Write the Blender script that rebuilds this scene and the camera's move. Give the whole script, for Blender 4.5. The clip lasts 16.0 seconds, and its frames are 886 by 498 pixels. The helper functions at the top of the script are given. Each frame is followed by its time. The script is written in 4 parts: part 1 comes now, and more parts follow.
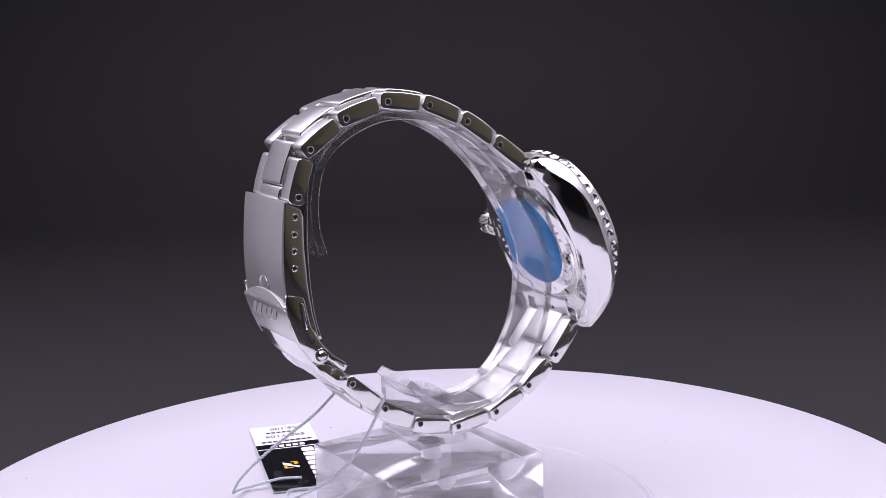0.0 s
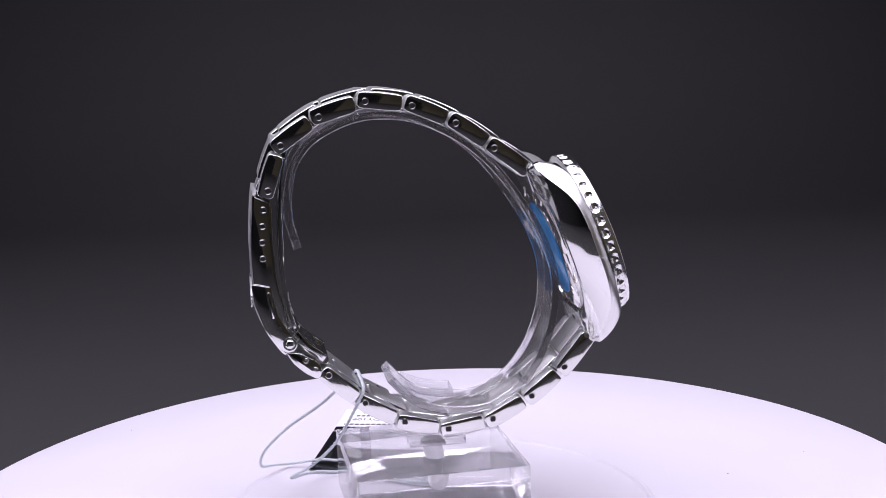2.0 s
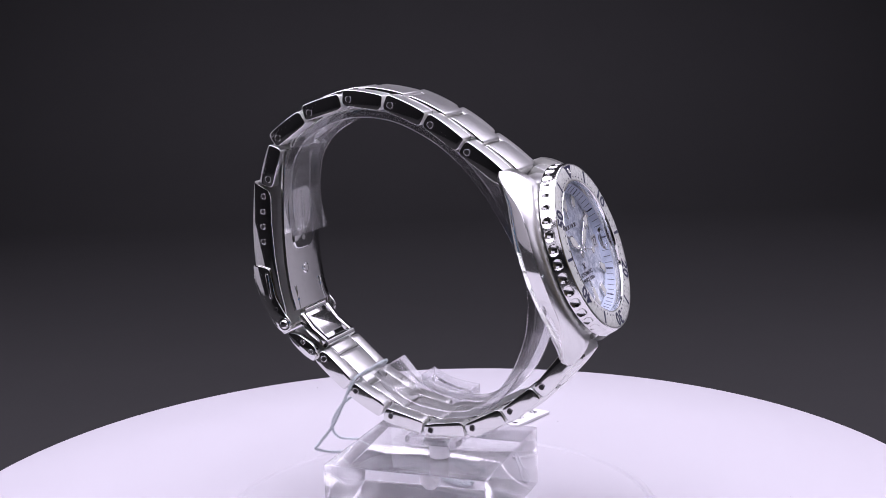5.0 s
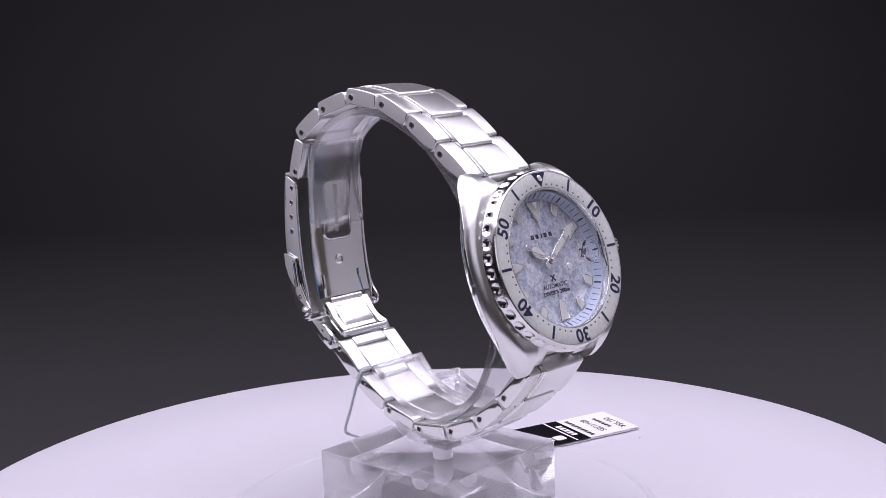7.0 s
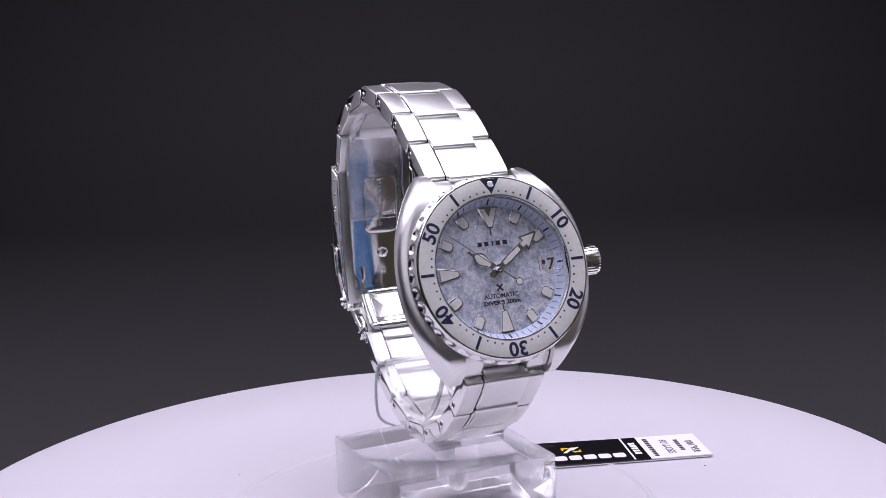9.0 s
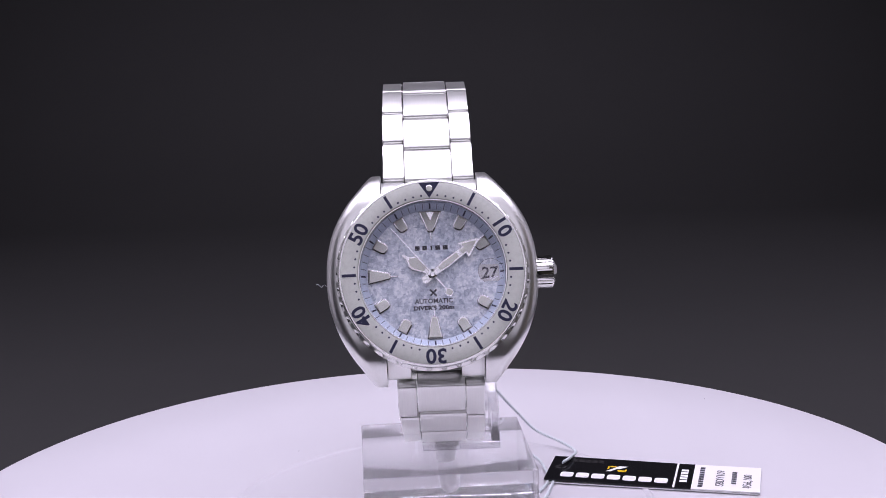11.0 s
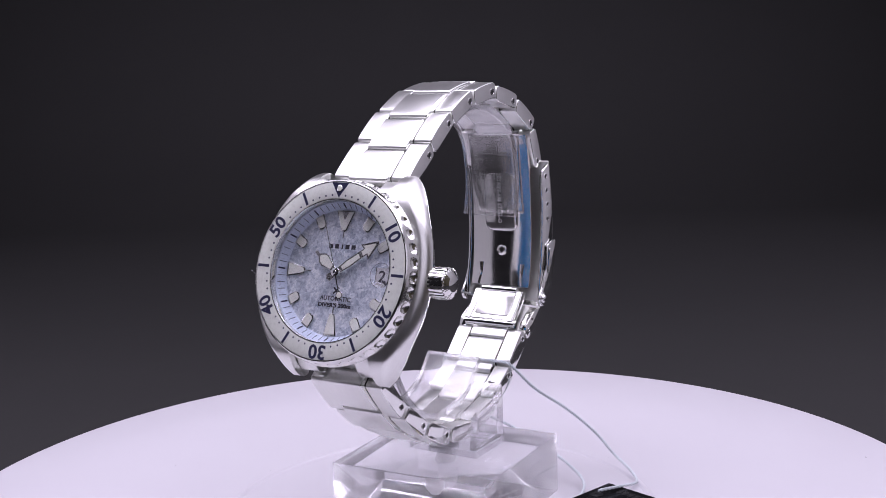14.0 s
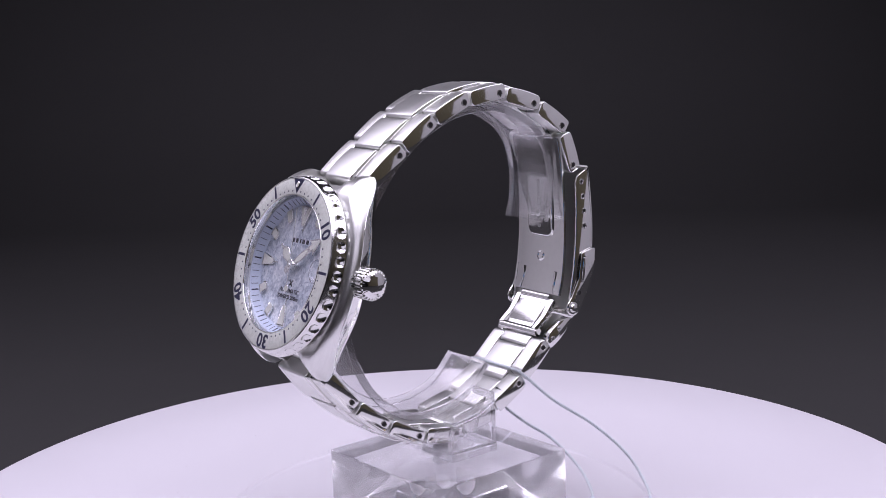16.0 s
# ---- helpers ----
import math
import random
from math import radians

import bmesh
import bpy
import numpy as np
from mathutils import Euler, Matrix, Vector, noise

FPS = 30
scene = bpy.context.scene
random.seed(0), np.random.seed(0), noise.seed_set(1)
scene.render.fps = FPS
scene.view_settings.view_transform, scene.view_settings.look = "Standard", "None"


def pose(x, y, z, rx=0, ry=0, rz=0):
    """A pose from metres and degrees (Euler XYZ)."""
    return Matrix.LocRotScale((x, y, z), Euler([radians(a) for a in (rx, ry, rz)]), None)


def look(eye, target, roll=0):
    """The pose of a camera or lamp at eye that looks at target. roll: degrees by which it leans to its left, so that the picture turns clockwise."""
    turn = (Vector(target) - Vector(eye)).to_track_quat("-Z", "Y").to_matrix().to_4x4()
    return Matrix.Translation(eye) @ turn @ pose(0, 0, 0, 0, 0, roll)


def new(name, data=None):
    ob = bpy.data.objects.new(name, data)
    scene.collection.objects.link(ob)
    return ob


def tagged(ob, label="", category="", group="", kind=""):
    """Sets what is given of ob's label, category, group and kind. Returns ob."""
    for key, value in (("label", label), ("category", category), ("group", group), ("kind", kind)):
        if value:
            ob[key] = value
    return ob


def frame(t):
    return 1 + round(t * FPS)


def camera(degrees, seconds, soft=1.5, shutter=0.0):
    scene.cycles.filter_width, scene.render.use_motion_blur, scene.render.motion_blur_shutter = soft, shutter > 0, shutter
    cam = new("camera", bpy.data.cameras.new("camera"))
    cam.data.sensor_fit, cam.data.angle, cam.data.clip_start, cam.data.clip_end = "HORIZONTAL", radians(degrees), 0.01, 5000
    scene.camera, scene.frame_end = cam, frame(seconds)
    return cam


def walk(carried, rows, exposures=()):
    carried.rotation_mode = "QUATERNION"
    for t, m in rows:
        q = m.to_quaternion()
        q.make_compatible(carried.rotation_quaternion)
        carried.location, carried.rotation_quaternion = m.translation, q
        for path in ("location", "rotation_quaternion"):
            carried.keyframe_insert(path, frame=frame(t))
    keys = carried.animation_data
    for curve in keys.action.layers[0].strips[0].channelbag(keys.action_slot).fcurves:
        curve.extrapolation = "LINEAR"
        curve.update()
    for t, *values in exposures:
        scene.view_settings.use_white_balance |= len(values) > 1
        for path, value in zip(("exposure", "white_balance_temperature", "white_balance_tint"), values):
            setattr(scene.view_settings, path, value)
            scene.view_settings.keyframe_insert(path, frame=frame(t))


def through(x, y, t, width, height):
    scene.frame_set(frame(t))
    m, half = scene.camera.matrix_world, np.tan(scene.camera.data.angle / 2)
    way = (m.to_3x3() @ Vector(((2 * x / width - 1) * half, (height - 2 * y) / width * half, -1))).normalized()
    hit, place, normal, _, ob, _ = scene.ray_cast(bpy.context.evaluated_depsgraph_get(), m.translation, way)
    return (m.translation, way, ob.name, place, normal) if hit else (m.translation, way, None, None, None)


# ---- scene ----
# A steel diver's watch on a clear acrylic stand, turning on a white display turntable.
# ---- camera ----
SECONDS = 16.0
TURN_START, TURN_RATE = 119.76, -10.85      # degrees, degrees per second
EYE = (0.0, -0.30042, 0.11783)
AIM = (0.003173, -0.005243, 0.064372)
cam = camera(37.44, SECONDS, soft=0.75)
walk(cam, [(0, look(EYE, AIM, -1.986)), (SECONDS, look(EYE, AIM, -1.986))],
     exposures=[(0, 0.2), (3.0, 0.4), (4.2, 0.3), (6.3, 0.02), (7.0, 0.0), (16.0, 0.0)])

# ---- light ----
world = bpy.data.worlds.new("room_air")
scene.world = world
world.use_nodes = True
world.node_tree.nodes["Background"].inputs[0].default_value = (0.9, 0.88, 1.0, 1)
world.node_tree.nodes["Background"].inputs[1].default_value = 0.02


def area_lamp(name, eye, target, sx, sy, watts, colour):
    data = bpy.data.lights.new(name, "AREA")
    data.shape, data.size, data.size_y, data.energy, data.color = "RECTANGLE", sx, sy, watts, colour
    lamp = new(name, data)
    lamp.matrix_world = look(eye, target)
    return lamp


LAVENDER = (0.87, 0.80, 1.0)
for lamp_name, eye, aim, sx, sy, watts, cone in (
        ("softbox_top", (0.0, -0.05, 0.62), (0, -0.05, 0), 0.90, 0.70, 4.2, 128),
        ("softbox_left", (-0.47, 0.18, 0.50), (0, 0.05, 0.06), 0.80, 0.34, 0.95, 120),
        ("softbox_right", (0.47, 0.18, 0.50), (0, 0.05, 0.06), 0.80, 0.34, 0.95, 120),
        # added fill lamp with no seen source, lifts the dial and front faces
        ("fill_front", (0.0, -0.82, 0.56), (0, 0.0, 0.06), 0.90, 0.50, 0.95, 150),
        # added lamp, reaches only the paper sweep to brighten its upper part
        ("fill_backdrop", (0.0, 0.36, 0.64), (0, 0.95, 0.32), 0.70, 0.20, 1.3, 110)):
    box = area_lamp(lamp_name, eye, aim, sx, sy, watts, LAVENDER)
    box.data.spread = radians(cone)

# ---- materials ----
def node_mat(name):
    m = bpy.data.materials.new(name)
    m.use_nodes = True
    return m, m.node_tree.nodes, m.node_tree.links, m.node_tree.nodes["Principled BSDF"]


def mat(name, a, b=None, rough=0.5, metal=0.0, scale=900.0, stretch=(1, 1, 1), bump=0.0, rough_var=0.0,
        transmission=0.0, ior=1.45, coat=0.0, fine=6.0, emit=None):
    """Two-scale procedural surface: a and b are mixed by coarse and fine noise, which also drives gloss and relief."""
    m, n, l, p = node_mat(name)
    p.inputs["Metallic"].default_value = metal
    p.inputs["Roughness"].default_value = rough
    p.inputs["IOR"].default_value = ior
    p.inputs["Transmission Weight"].default_value = transmission
    p.inputs["Coat Weight"].default_value = coat
    b = b or a
    tc = n.new("ShaderNodeTexCoord")
    mp = n.new("ShaderNodeMapping")
    mp.inputs["Scale"].default_value = stretch
    l.new(tc.outputs["Object"], mp.inputs["Vector"])
    big, small = n.new("ShaderNodeTexNoise"), n.new("ShaderNodeTexNoise")
    big.inputs["Scale"].default_value, big.inputs["Detail"].default_value = scale, 3
    small.inputs["Scale"].default_value, small.inputs["Detail"].default_value = scale * fine, 4
    l.new(mp.outputs[0], big.inputs["Vector"])
    l.new(mp.outputs[0], small.inputs["Vector"])
    add = n.new("ShaderNodeMath")
    add.operation = "MULTIPLY_ADD"
    add.inputs[1].default_value = 0.5
    l.new(small.outputs["Fac"], add.inputs[0])
    half = n.new("ShaderNodeMath")
    half.operation = "MULTIPLY"
    half.inputs[1].default_value = 0.5
    l.new(big.outputs["Fac"], half.inputs[0])
    l.new(half.outputs[0], add.inputs[2])
    ramp = n.new("ShaderNodeMapRange")
    ramp.inputs["From Min"].default_value, ramp.inputs["From Max"].default_value = 0.3, 0.7
    l.new(add.outputs[0], ramp.inputs["Value"])
    mix = n.new("ShaderNodeMix")
    mix.data_type = "RGBA"
    mix.inputs["A"].default_value, mix.inputs["B"].default_value = (*a, 1), (*b, 1)
    l.new(ramp.outputs[0], mix.inputs["Factor"])
    l.new(mix.outputs["Result"], p.inputs["Base Color"])
    if rough_var:
        rr = n.new("ShaderNodeMapRange")
        rr.inputs["To Min"].default_value, rr.inputs["To Max"].default_value = max(0.0, rough - rough_var), rough + rough_var
        l.new(ramp.outputs[0], rr.inputs["Value"])
        l.new(rr.outputs[0], p.inputs["Roughness"])
    if bump:
        bp = n.new("ShaderNodeBump")
        bp.inputs["Strength"].default_value, bp.inputs["Distance"].default_value = bump, 0.0001
        l.new(add.outputs[0], bp.inputs["Height"])
        l.new(bp.outputs[0], p.inputs["Normal"])
    return m


STEEL = (0.785, 0.79, 0.765)
STEEL_DIM = (0.725, 0.73, 0.705)
brushed = mat("brushed_steel", STEEL, STEEL_DIM, 0.34, 1.0, 6000, (1, 0.01, 1), 0.003, 0.03)
brushed_z = mat("brushed_clasp_steel", STEEL, STEEL_DIM, 0.40, 1.0, 6000, (1, 1, 0.01), 0.002, 0.02)
brushed_case = mat("brushed_case_steel", STEEL, STEEL_DIM, 0.31, 1.0, 1500, (0.3, 1.0, 0.05), 0.003, 0.03)
polished = mat("polished_steel", (0.80, 0.805, 0.78), (0.775, 0.78, 0.755), 0.085, 1.0, 400, rough_var=0.02)
etched = mat("etched_steel", (0.50, 0.50, 0.49), (0.56, 0.56, 0.55), 0.5, 1.0, 900)
soft_polish = mat("soft_polished_steel", STEEL, STEEL_DIM, 0.16, 1.0, 900, rough_var=0.02)
blade_steel = mat("bright_blade_steel", STEEL, STEEL_DIM, 0.10, 1.0, 900, (1, 1, 1), 0.0, 0.015)
satin = mat("satin_steel", STEEL, STEEL_DIM, 0.18, 1.0, 1500, (1, 1, 0.05), 0.003, 0.04)
# near-black that paints in the shade of holes, slots and engraving
recess_shade = mat("recess_shade_black", (0.008, 0.008, 0.008), (0.02, 0.019, 0.018), 0.5, 0.0, 2000)
insert_mat = mat("cream_ceramic", (0.62, 0.64, 0.59), (0.655, 0.675, 0.625), 0.28, 0.0, 1200, rough_var=0.04)
navy = mat("navy_print", (0.012, 0.013, 0.045), (0.018, 0.02, 0.06), 0.4, 0.0, 1500)
black_ink = mat("black_print", (0.02, 0.02, 0.03), (0.03, 0.03, 0.04), 0.4, 0.0, 1500)
lume = mat("pale_lume", (0.62, 0.63, 0.57), (0.68, 0.69, 0.63), 0.55, 0.0, 2500, bump=0.1)
chapter_mat = mat("pale_blue_ring", (0.53, 0.60, 0.72), (0.58, 0.65, 0.76), 0.35, 0.0, 900)
lens_mat = mat("magnifier_glass", (1, 1, 1), (0.98, 0.99, 1), 0.0, 0.0, 300, transmission=1.0, ior=1.5)
pin_mat = mat("frosted_plastic", (0.88, 0.88, 0.89), (0.93, 0.93, 0.94), 0.45, 0.0, 900)
film_mat = mat("blue_film", (0.015, 0.17, 0.46), (0.04, 0.32, 0.62), 0.16, 0.0, 240, bump=0.3, ior=1.4, fine=3)
table_mat = mat("white_plastic", (0.585, 0.572, 0.602), (0.602, 0.589, 0.619), 0.42, 0.0, 60, bump=0.02, rough_var=0.03, fine=20)
paper_mat = mat("dark_grey_paper", (0.0185, 0.0183, 0.0181), (0.0212, 0.021, 0.0208), 0.8, 0.0, 25, bump=0.1, fine=30)
wall_dark = mat("black_cloth", (0.010, 0.010, 0.011), (0.014, 0.013, 0.014), 0.9, 0.0, 30)
wall_grey = mat("white_panel", (0.78, 0.77, 0.78), (0.82, 0.81, 0.82), 0.8, 0.0, 15)
wall_olive = mat("olive_wall", (0.15, 0.135, 0.085), (0.18, 0.16, 0.10), 0.8, 0.0, 15)
tag_black = mat("black_card", (0.005, 0.005, 0.006), (0.009, 0.009, 0.010), 0.16, 0.0, 800, ior=1.4)
tag_white = mat("white_card", (0.80, 0.79, 0.80), (0.84, 0.83, 0.84), 0.5, 0.0, 800)
tag_yellow = mat("yellow_print", (0.75, 0.47, 0.01), (0.80, 0.52, 0.02), 0.4, 0.0, 800)
tag_grey = mat("dark_grey_print", (0.03, 0.03, 0.03), (0.05, 0.05, 0.05), 0.25, 0.3, 800)
cord_mat = mat("pale_cord", (0.50, 0.56, 0.58), (0.78, 0.82, 0.84), 0.8, 0.0, 3000, bump=0.3)
residue_mat = mat("white_residue", (0.58, 0.58, 0.59), (0.80, 0.80, 0.80), 0.6, 0.0, 900)


def clear_glass(name, tint, ior, through, rough=0.01, gloss=0.045):
    """Clear sheet: part straight view, part true refraction, with a glossy skin."""
    m, n, l, p = node_mat(name)
    p.inputs["Base Color"].default_value = (*tint, 1)
    p.inputs["Roughness"].default_value = rough
    p.inputs["IOR"].default_value = ior
    p.inputs["Transmission Weight"].default_value = 1.0
    dust = n.new("ShaderNodeTexNoise")
    dust.inputs["Scale"].default_value, dust.inputs["Detail"].default_value = 500, 4
    tc = n.new("ShaderNodeTexCoord")
    l.new(tc.outputs["Object"], dust.inputs["Vector"])
    rr = n.new("ShaderNodeMapRange")
    rr.inputs["To Min"].default_value, rr.inputs["To Max"].default_value = 0.0, rough * 2
    l.new(dust.outputs["Fac"], rr.inputs["Value"])
    l.new(rr.outputs[0], p.inputs["Roughness"])
    tr, gl = n.new("ShaderNodeBsdfTransparent"), n.new("ShaderNodeBsdfGlossy")
    tr.inputs[0].default_value = (*tint, 1)
    gl.inputs["Roughness"].default_value = rough
    skin, mix = n.new("ShaderNodeMixShader"), n.new("ShaderNodeMixShader")
    skin.inputs[0].default_value = gloss
    l.new(tr.outputs[0], skin.inputs[1])
    l.new(gl.outputs[0], skin.inputs[2])
    mix.inputs[0].default_value = through
    l.new(p.outputs[0], mix.inputs[1])
    l.new(skin.outputs[0], mix.inputs[2])
    l.new(mix.outputs[0], n["Material Output"].inputs["Surface"])
    return m


acrylic = clear_glass("clear_acrylic", (0.98, 0.98, 0.985), 1.47, 0.84, 0.0)
block_acrylic = clear_glass("thick_acrylic", (0.955, 0.96, 0.96), 1.47, 0.2, 0.0)
crystal_mat = clear_glass("sapphire_crystal", (0.99, 0.99, 1.0), 1.5, 1.0, 0.005, 0.022)


cut_edge = clear_glass("sawn_acrylic_edge", (0.98, 0.98, 0.99), 1.47, 0.35, 0.16, 0.35)
date_white = mat("date_disc_white", (0.50, 0.50, 0.50), (0.54, 0.54, 0.54), 0.5, 0.0, 900)


def frosted_dial():
    """Ice-blue dial with blocky frost flecks."""
    m, n, l, p = node_mat("ice_blue_dial")
    tc = n.new("ShaderNodeTexCoord")
    warp = n.new("ShaderNodeTexNoise")
    warp.inputs["Scale"].default_value, warp.inputs["Detail"].default_value = 420, 5
    l.new(tc.outputs["Object"], warp.inputs["Vector"])
    v1, v2 = n.new("ShaderNodeTexVoronoi"), n.new("ShaderNodeTexVoronoi")
    v1.distance = "CHEBYCHEV"
    v2.distance = "CHEBYCHEV"
    v1.inputs["Scale"].default_value = 950
    v2.inputs["Scale"].default_value = 2100
    for v in (v1, v2):
        l.new(tc.outputs["Object"], v.inputs["Vector"])
    cells = n.new("ShaderNodeMix")
    cells.data_type = "RGBA"
    cells.inputs["Factor"].default_value = 0.5
    l.new(v1.outputs["Color"], cells.inputs["A"])
    l.new(v2.outputs["Color"], cells.inputs["B"])
    bw = n.new("ShaderNodeRGBToBW")
    l.new(cells.outputs["Result"], bw.inputs[0])
    tot = n.new("ShaderNodeMath")
    tot.operation = "MULTIPLY_ADD"
    tot.inputs[1].default_value = 0.62
    l.new(bw.outputs[0], tot.inputs[0])
    w2 = n.new("ShaderNodeMath")
    w2.operation = "MULTIPLY"
    w2.inputs[1].default_value = 0.62
    l.new(warp.outputs["Fac"], w2.inputs[0])
    l.new(w2.outputs[0], tot.inputs[2])
    ramp = n.new("ShaderNodeValToRGB")
    ramp.color_ramp.elements[0].position, ramp.color_ramp.elements[0].color = 0.40, (0.34, 0.39, 0.47, 1)
    ramp.color_ramp.elements[1].position, ramp.color_ramp.elements[1].color = 0.82, (0.82, 0.85, 0.88, 1)
    mid = ramp.color_ramp.elements.new(0.62)
    mid.color = (0.57, 0.62, 0.69, 1)
    l.new(tot.outputs[0], ramp.inputs[0])
    l.new(ramp.outputs[0], p.inputs["Base Color"])
    bp = n.new("ShaderNodeBump")
    bp.inputs["Strength"].default_value, bp.inputs["Distance"].default_value = 0.5, 0.0001
    l.new(tot.outputs[0], bp.inputs["Height"])
    l.new(bp.outputs[0], p.inputs["Normal"])
    p.inputs["Roughness"].default_value = 0.35
    p.inputs["Metallic"].default_value = 0.38
    return m


dial_mat = frosted_dial()

# ---- building helpers: shapes in millimetres, linked in metres ----
MM = 0.001


def thing(name, base, label, category, group="", kind=""):
    """An Empty at the base (mm) that parents the parts."""
    ob = new(name)
    ob.empty_display_size = 0.005
    ob.matrix_world = pose(*[v * MM for v in base])
    ob["base_mm"] = list(base)
    return tagged(ob, label, category, group, kind)


def base_of(ob):
    while ob.parent:
        ob = ob.parent
    return Vector(ob["base_mm"])


def mesh_of(name, bm, materials, sharp=32):
    me = bpy.data.meshes.new(name)
    bmesh.ops.recalc_face_normals(bm, faces=bm.faces[:])
    bm.to_mesh(me)
    bm.free()
    for m in materials if isinstance(materials, (list, tuple)) else [materials]:
        me.materials.append(m)
    me.polygons.foreach_set("use_smooth", [True] * len(me.polygons))
    me.set_sharp_from_angle(angle=radians(sharp))
    return me


def part(name, bm, material, parent, label="", m=None, sharp=32):
    """Links a bmesh drawn in the place's own millimetres (after the matrix m) as one mesh under a thing or part."""
    t = Matrix.Scale(MM, 4) @ Matrix.Translation(-base_of(parent)) @ (m or Matrix())
    bmesh.ops.transform(bm, matrix=t, verts=bm.verts[:])
    ob = new(name, mesh_of(name, bm, material, sharp))
    ob.parent = parent
    return tagged(ob, label)


def piece(name, me, parent, m, label=""):
    """A part that shares the mesh me (metres, own origin), placed by m in the place's millimetres; parent has no turn of its own."""
    ob = new(name, me)
    loc = (m.translation - base_of(parent)) * MM
    ob.parent = parent
    ob.matrix_basis = Matrix.LocRotScale(loc, m.to_quaternion(), None)
    return tagged(ob, label)


def ring_faces(bm, a, b):
    k = len(a)
    for i in range(k):
        bm.faces.new((a[i], a[(i + 1) % k], b[(i + 1) % k], b[i]))


def inset(poly, d):
    """Moves each corner of a counter-clockwise polygon inwards by d."""
    out = []
    k = len(poly)
    for i in range(k):
        p, q, r = Vector(poly[i - 1]), Vector(poly[i]), Vector(poly[(i + 1) % k])
        e, f = (q - p), (r - q)
        if e.length < 1e-6 or f.length < 1e-6:
            out.append(tuple(q))
            continue
        e.normalize(), f.normalize()
        n1, n2 = Vector((-e.y, e.x)), Vector((-f.y, f.x))
        h = n1 + n2
        s = 1 + n1.dot(n2)
        out.append(tuple(q + h * (d / max(s, 0.25))))
    return out


def area_of(poly):
    return sum(poly[i - 1][0] * poly[i][1] - poly[i][0] * poly[i - 1][1] for i in range(len(poly))) / 2


def prism(poly, x0, x1, bevel=0.25, steps=2, bm=None, axis="x", mat_index=0):
    """A bevelled prism: poly in the plane across the axis, from x0 to x1 along it."""
    bm = bm or bmesh.new()
    if area_of(poly) < 0:
        poly = poly[::-1]
    put = {"x": lambda s, p: (s, p[0], p[1]), "z": lambda s, p: (p[0], p[1], s), "y": lambda s, p: (p[0], s, p[1])}[axis]
    if bevel > 0:
        levels = [(x0 + bevel * (1 - math.cos(math.pi / 2 * k / steps)), bevel * (1 - math.sin(math.pi / 2 * k / steps))) for k in range(steps + 1)]
        levels += [(x1 - (s - x0), d) for s, d in levels[::-1]]
    else:
        levels = [(x0, 0), (x1, 0)]
    rings = []
    for s, d in levels:
        pp = inset(poly, d) if d > 1e-9 else poly
        rings.append([bm.verts.new(put(s, p)) for p in pp])
    for a, b in zip(rings, rings[1:]):
        ring_faces(bm, a, b)
    bm.faces.new(rings[0][::-1])
    bm.faces.new(rings[-1])
    return bm


def rounded(pts, r, steps=4):
    """A closed polygon with its corners rounded by r (or by a list of radii)."""
    out = []
    k = len(pts)
    for i in range(k):
        p, q, s = Vector(pts[i - 1]), Vector(pts[i]), Vector(pts[(i + 1) % k])
        rr = r[i] if isinstance(r, (list, tuple)) else r
        a, b = (p - q), (s - q)
        d = min(rr, a.length * 0.49, b.length * 0.49)
        if d < 1e-6:
            out.append(tuple(q))
            continue
        a, b = q + a.normalized() * d, q + b.normalized() * d
        for j in range(steps + 1):
            t = j / steps
            out.append(tuple(a * (1 - t) ** 2 + q * (2 * t * (1 - t)) + b * t * t))
    return out


def lathe(profile, seg=96, bm=None, closed=False, wobble=None):
    """Turns (radius, height) points round z; wobble(angle, index) is taken off the radius."""
    bm = bm or bmesh.new()
    rings = []
    for j, (r, z) in enumerate(profile):
        if r < 1e-6:
            rings.append([bm.verts.new((0, 0, z))])
            continue
        ring = []
        for i in range(seg):
            a = 2 * math.pi * i / seg
            q = r - (wobble(a, j) if wobble else 0)
            ring.append(bm.verts.new((q * math.cos(a), q * math.sin(a), z)))
        rings.append(ring)
    pairs = list(zip(rings, rings[1:])) + ([(rings[-1], rings[0])] if closed else [])
    for a, b in pairs:
        if len(a) == 1 and len(b) == 1:
            continue
        if len(a) == 1:
            for i in range(seg):
                bm.faces.new((a[0], b[i], b[(i + 1) % seg]))
        elif len(b) == 1:
            for i in range(seg):
                bm.faces.new((a[i], a[(i + 1) % seg], b[0]))
        else:
            ring_faces(bm, a, b)
    return bm


def catmull(pts, n):
    """A smooth line through points of any dimension, n steps a span."""
    P = [Vector(p) for p in pts]
    P = [2 * P[0] - P[1]] + P + [2 * P[-1] - P[-2]]
    out = []
    for i in range(1, len(P) - 2):
        for k in range(n):
            t = k / n
            a, b, c, d = P[i - 1:i + 3]
            out.append(0.5 * (2 * b + (c - a) * t + (2 * a - 5 * b + 4 * c - d) * t * t + (3 * b - a - 3 * c + d) * t ** 3))
    out.append(P[-2].copy())
    return out


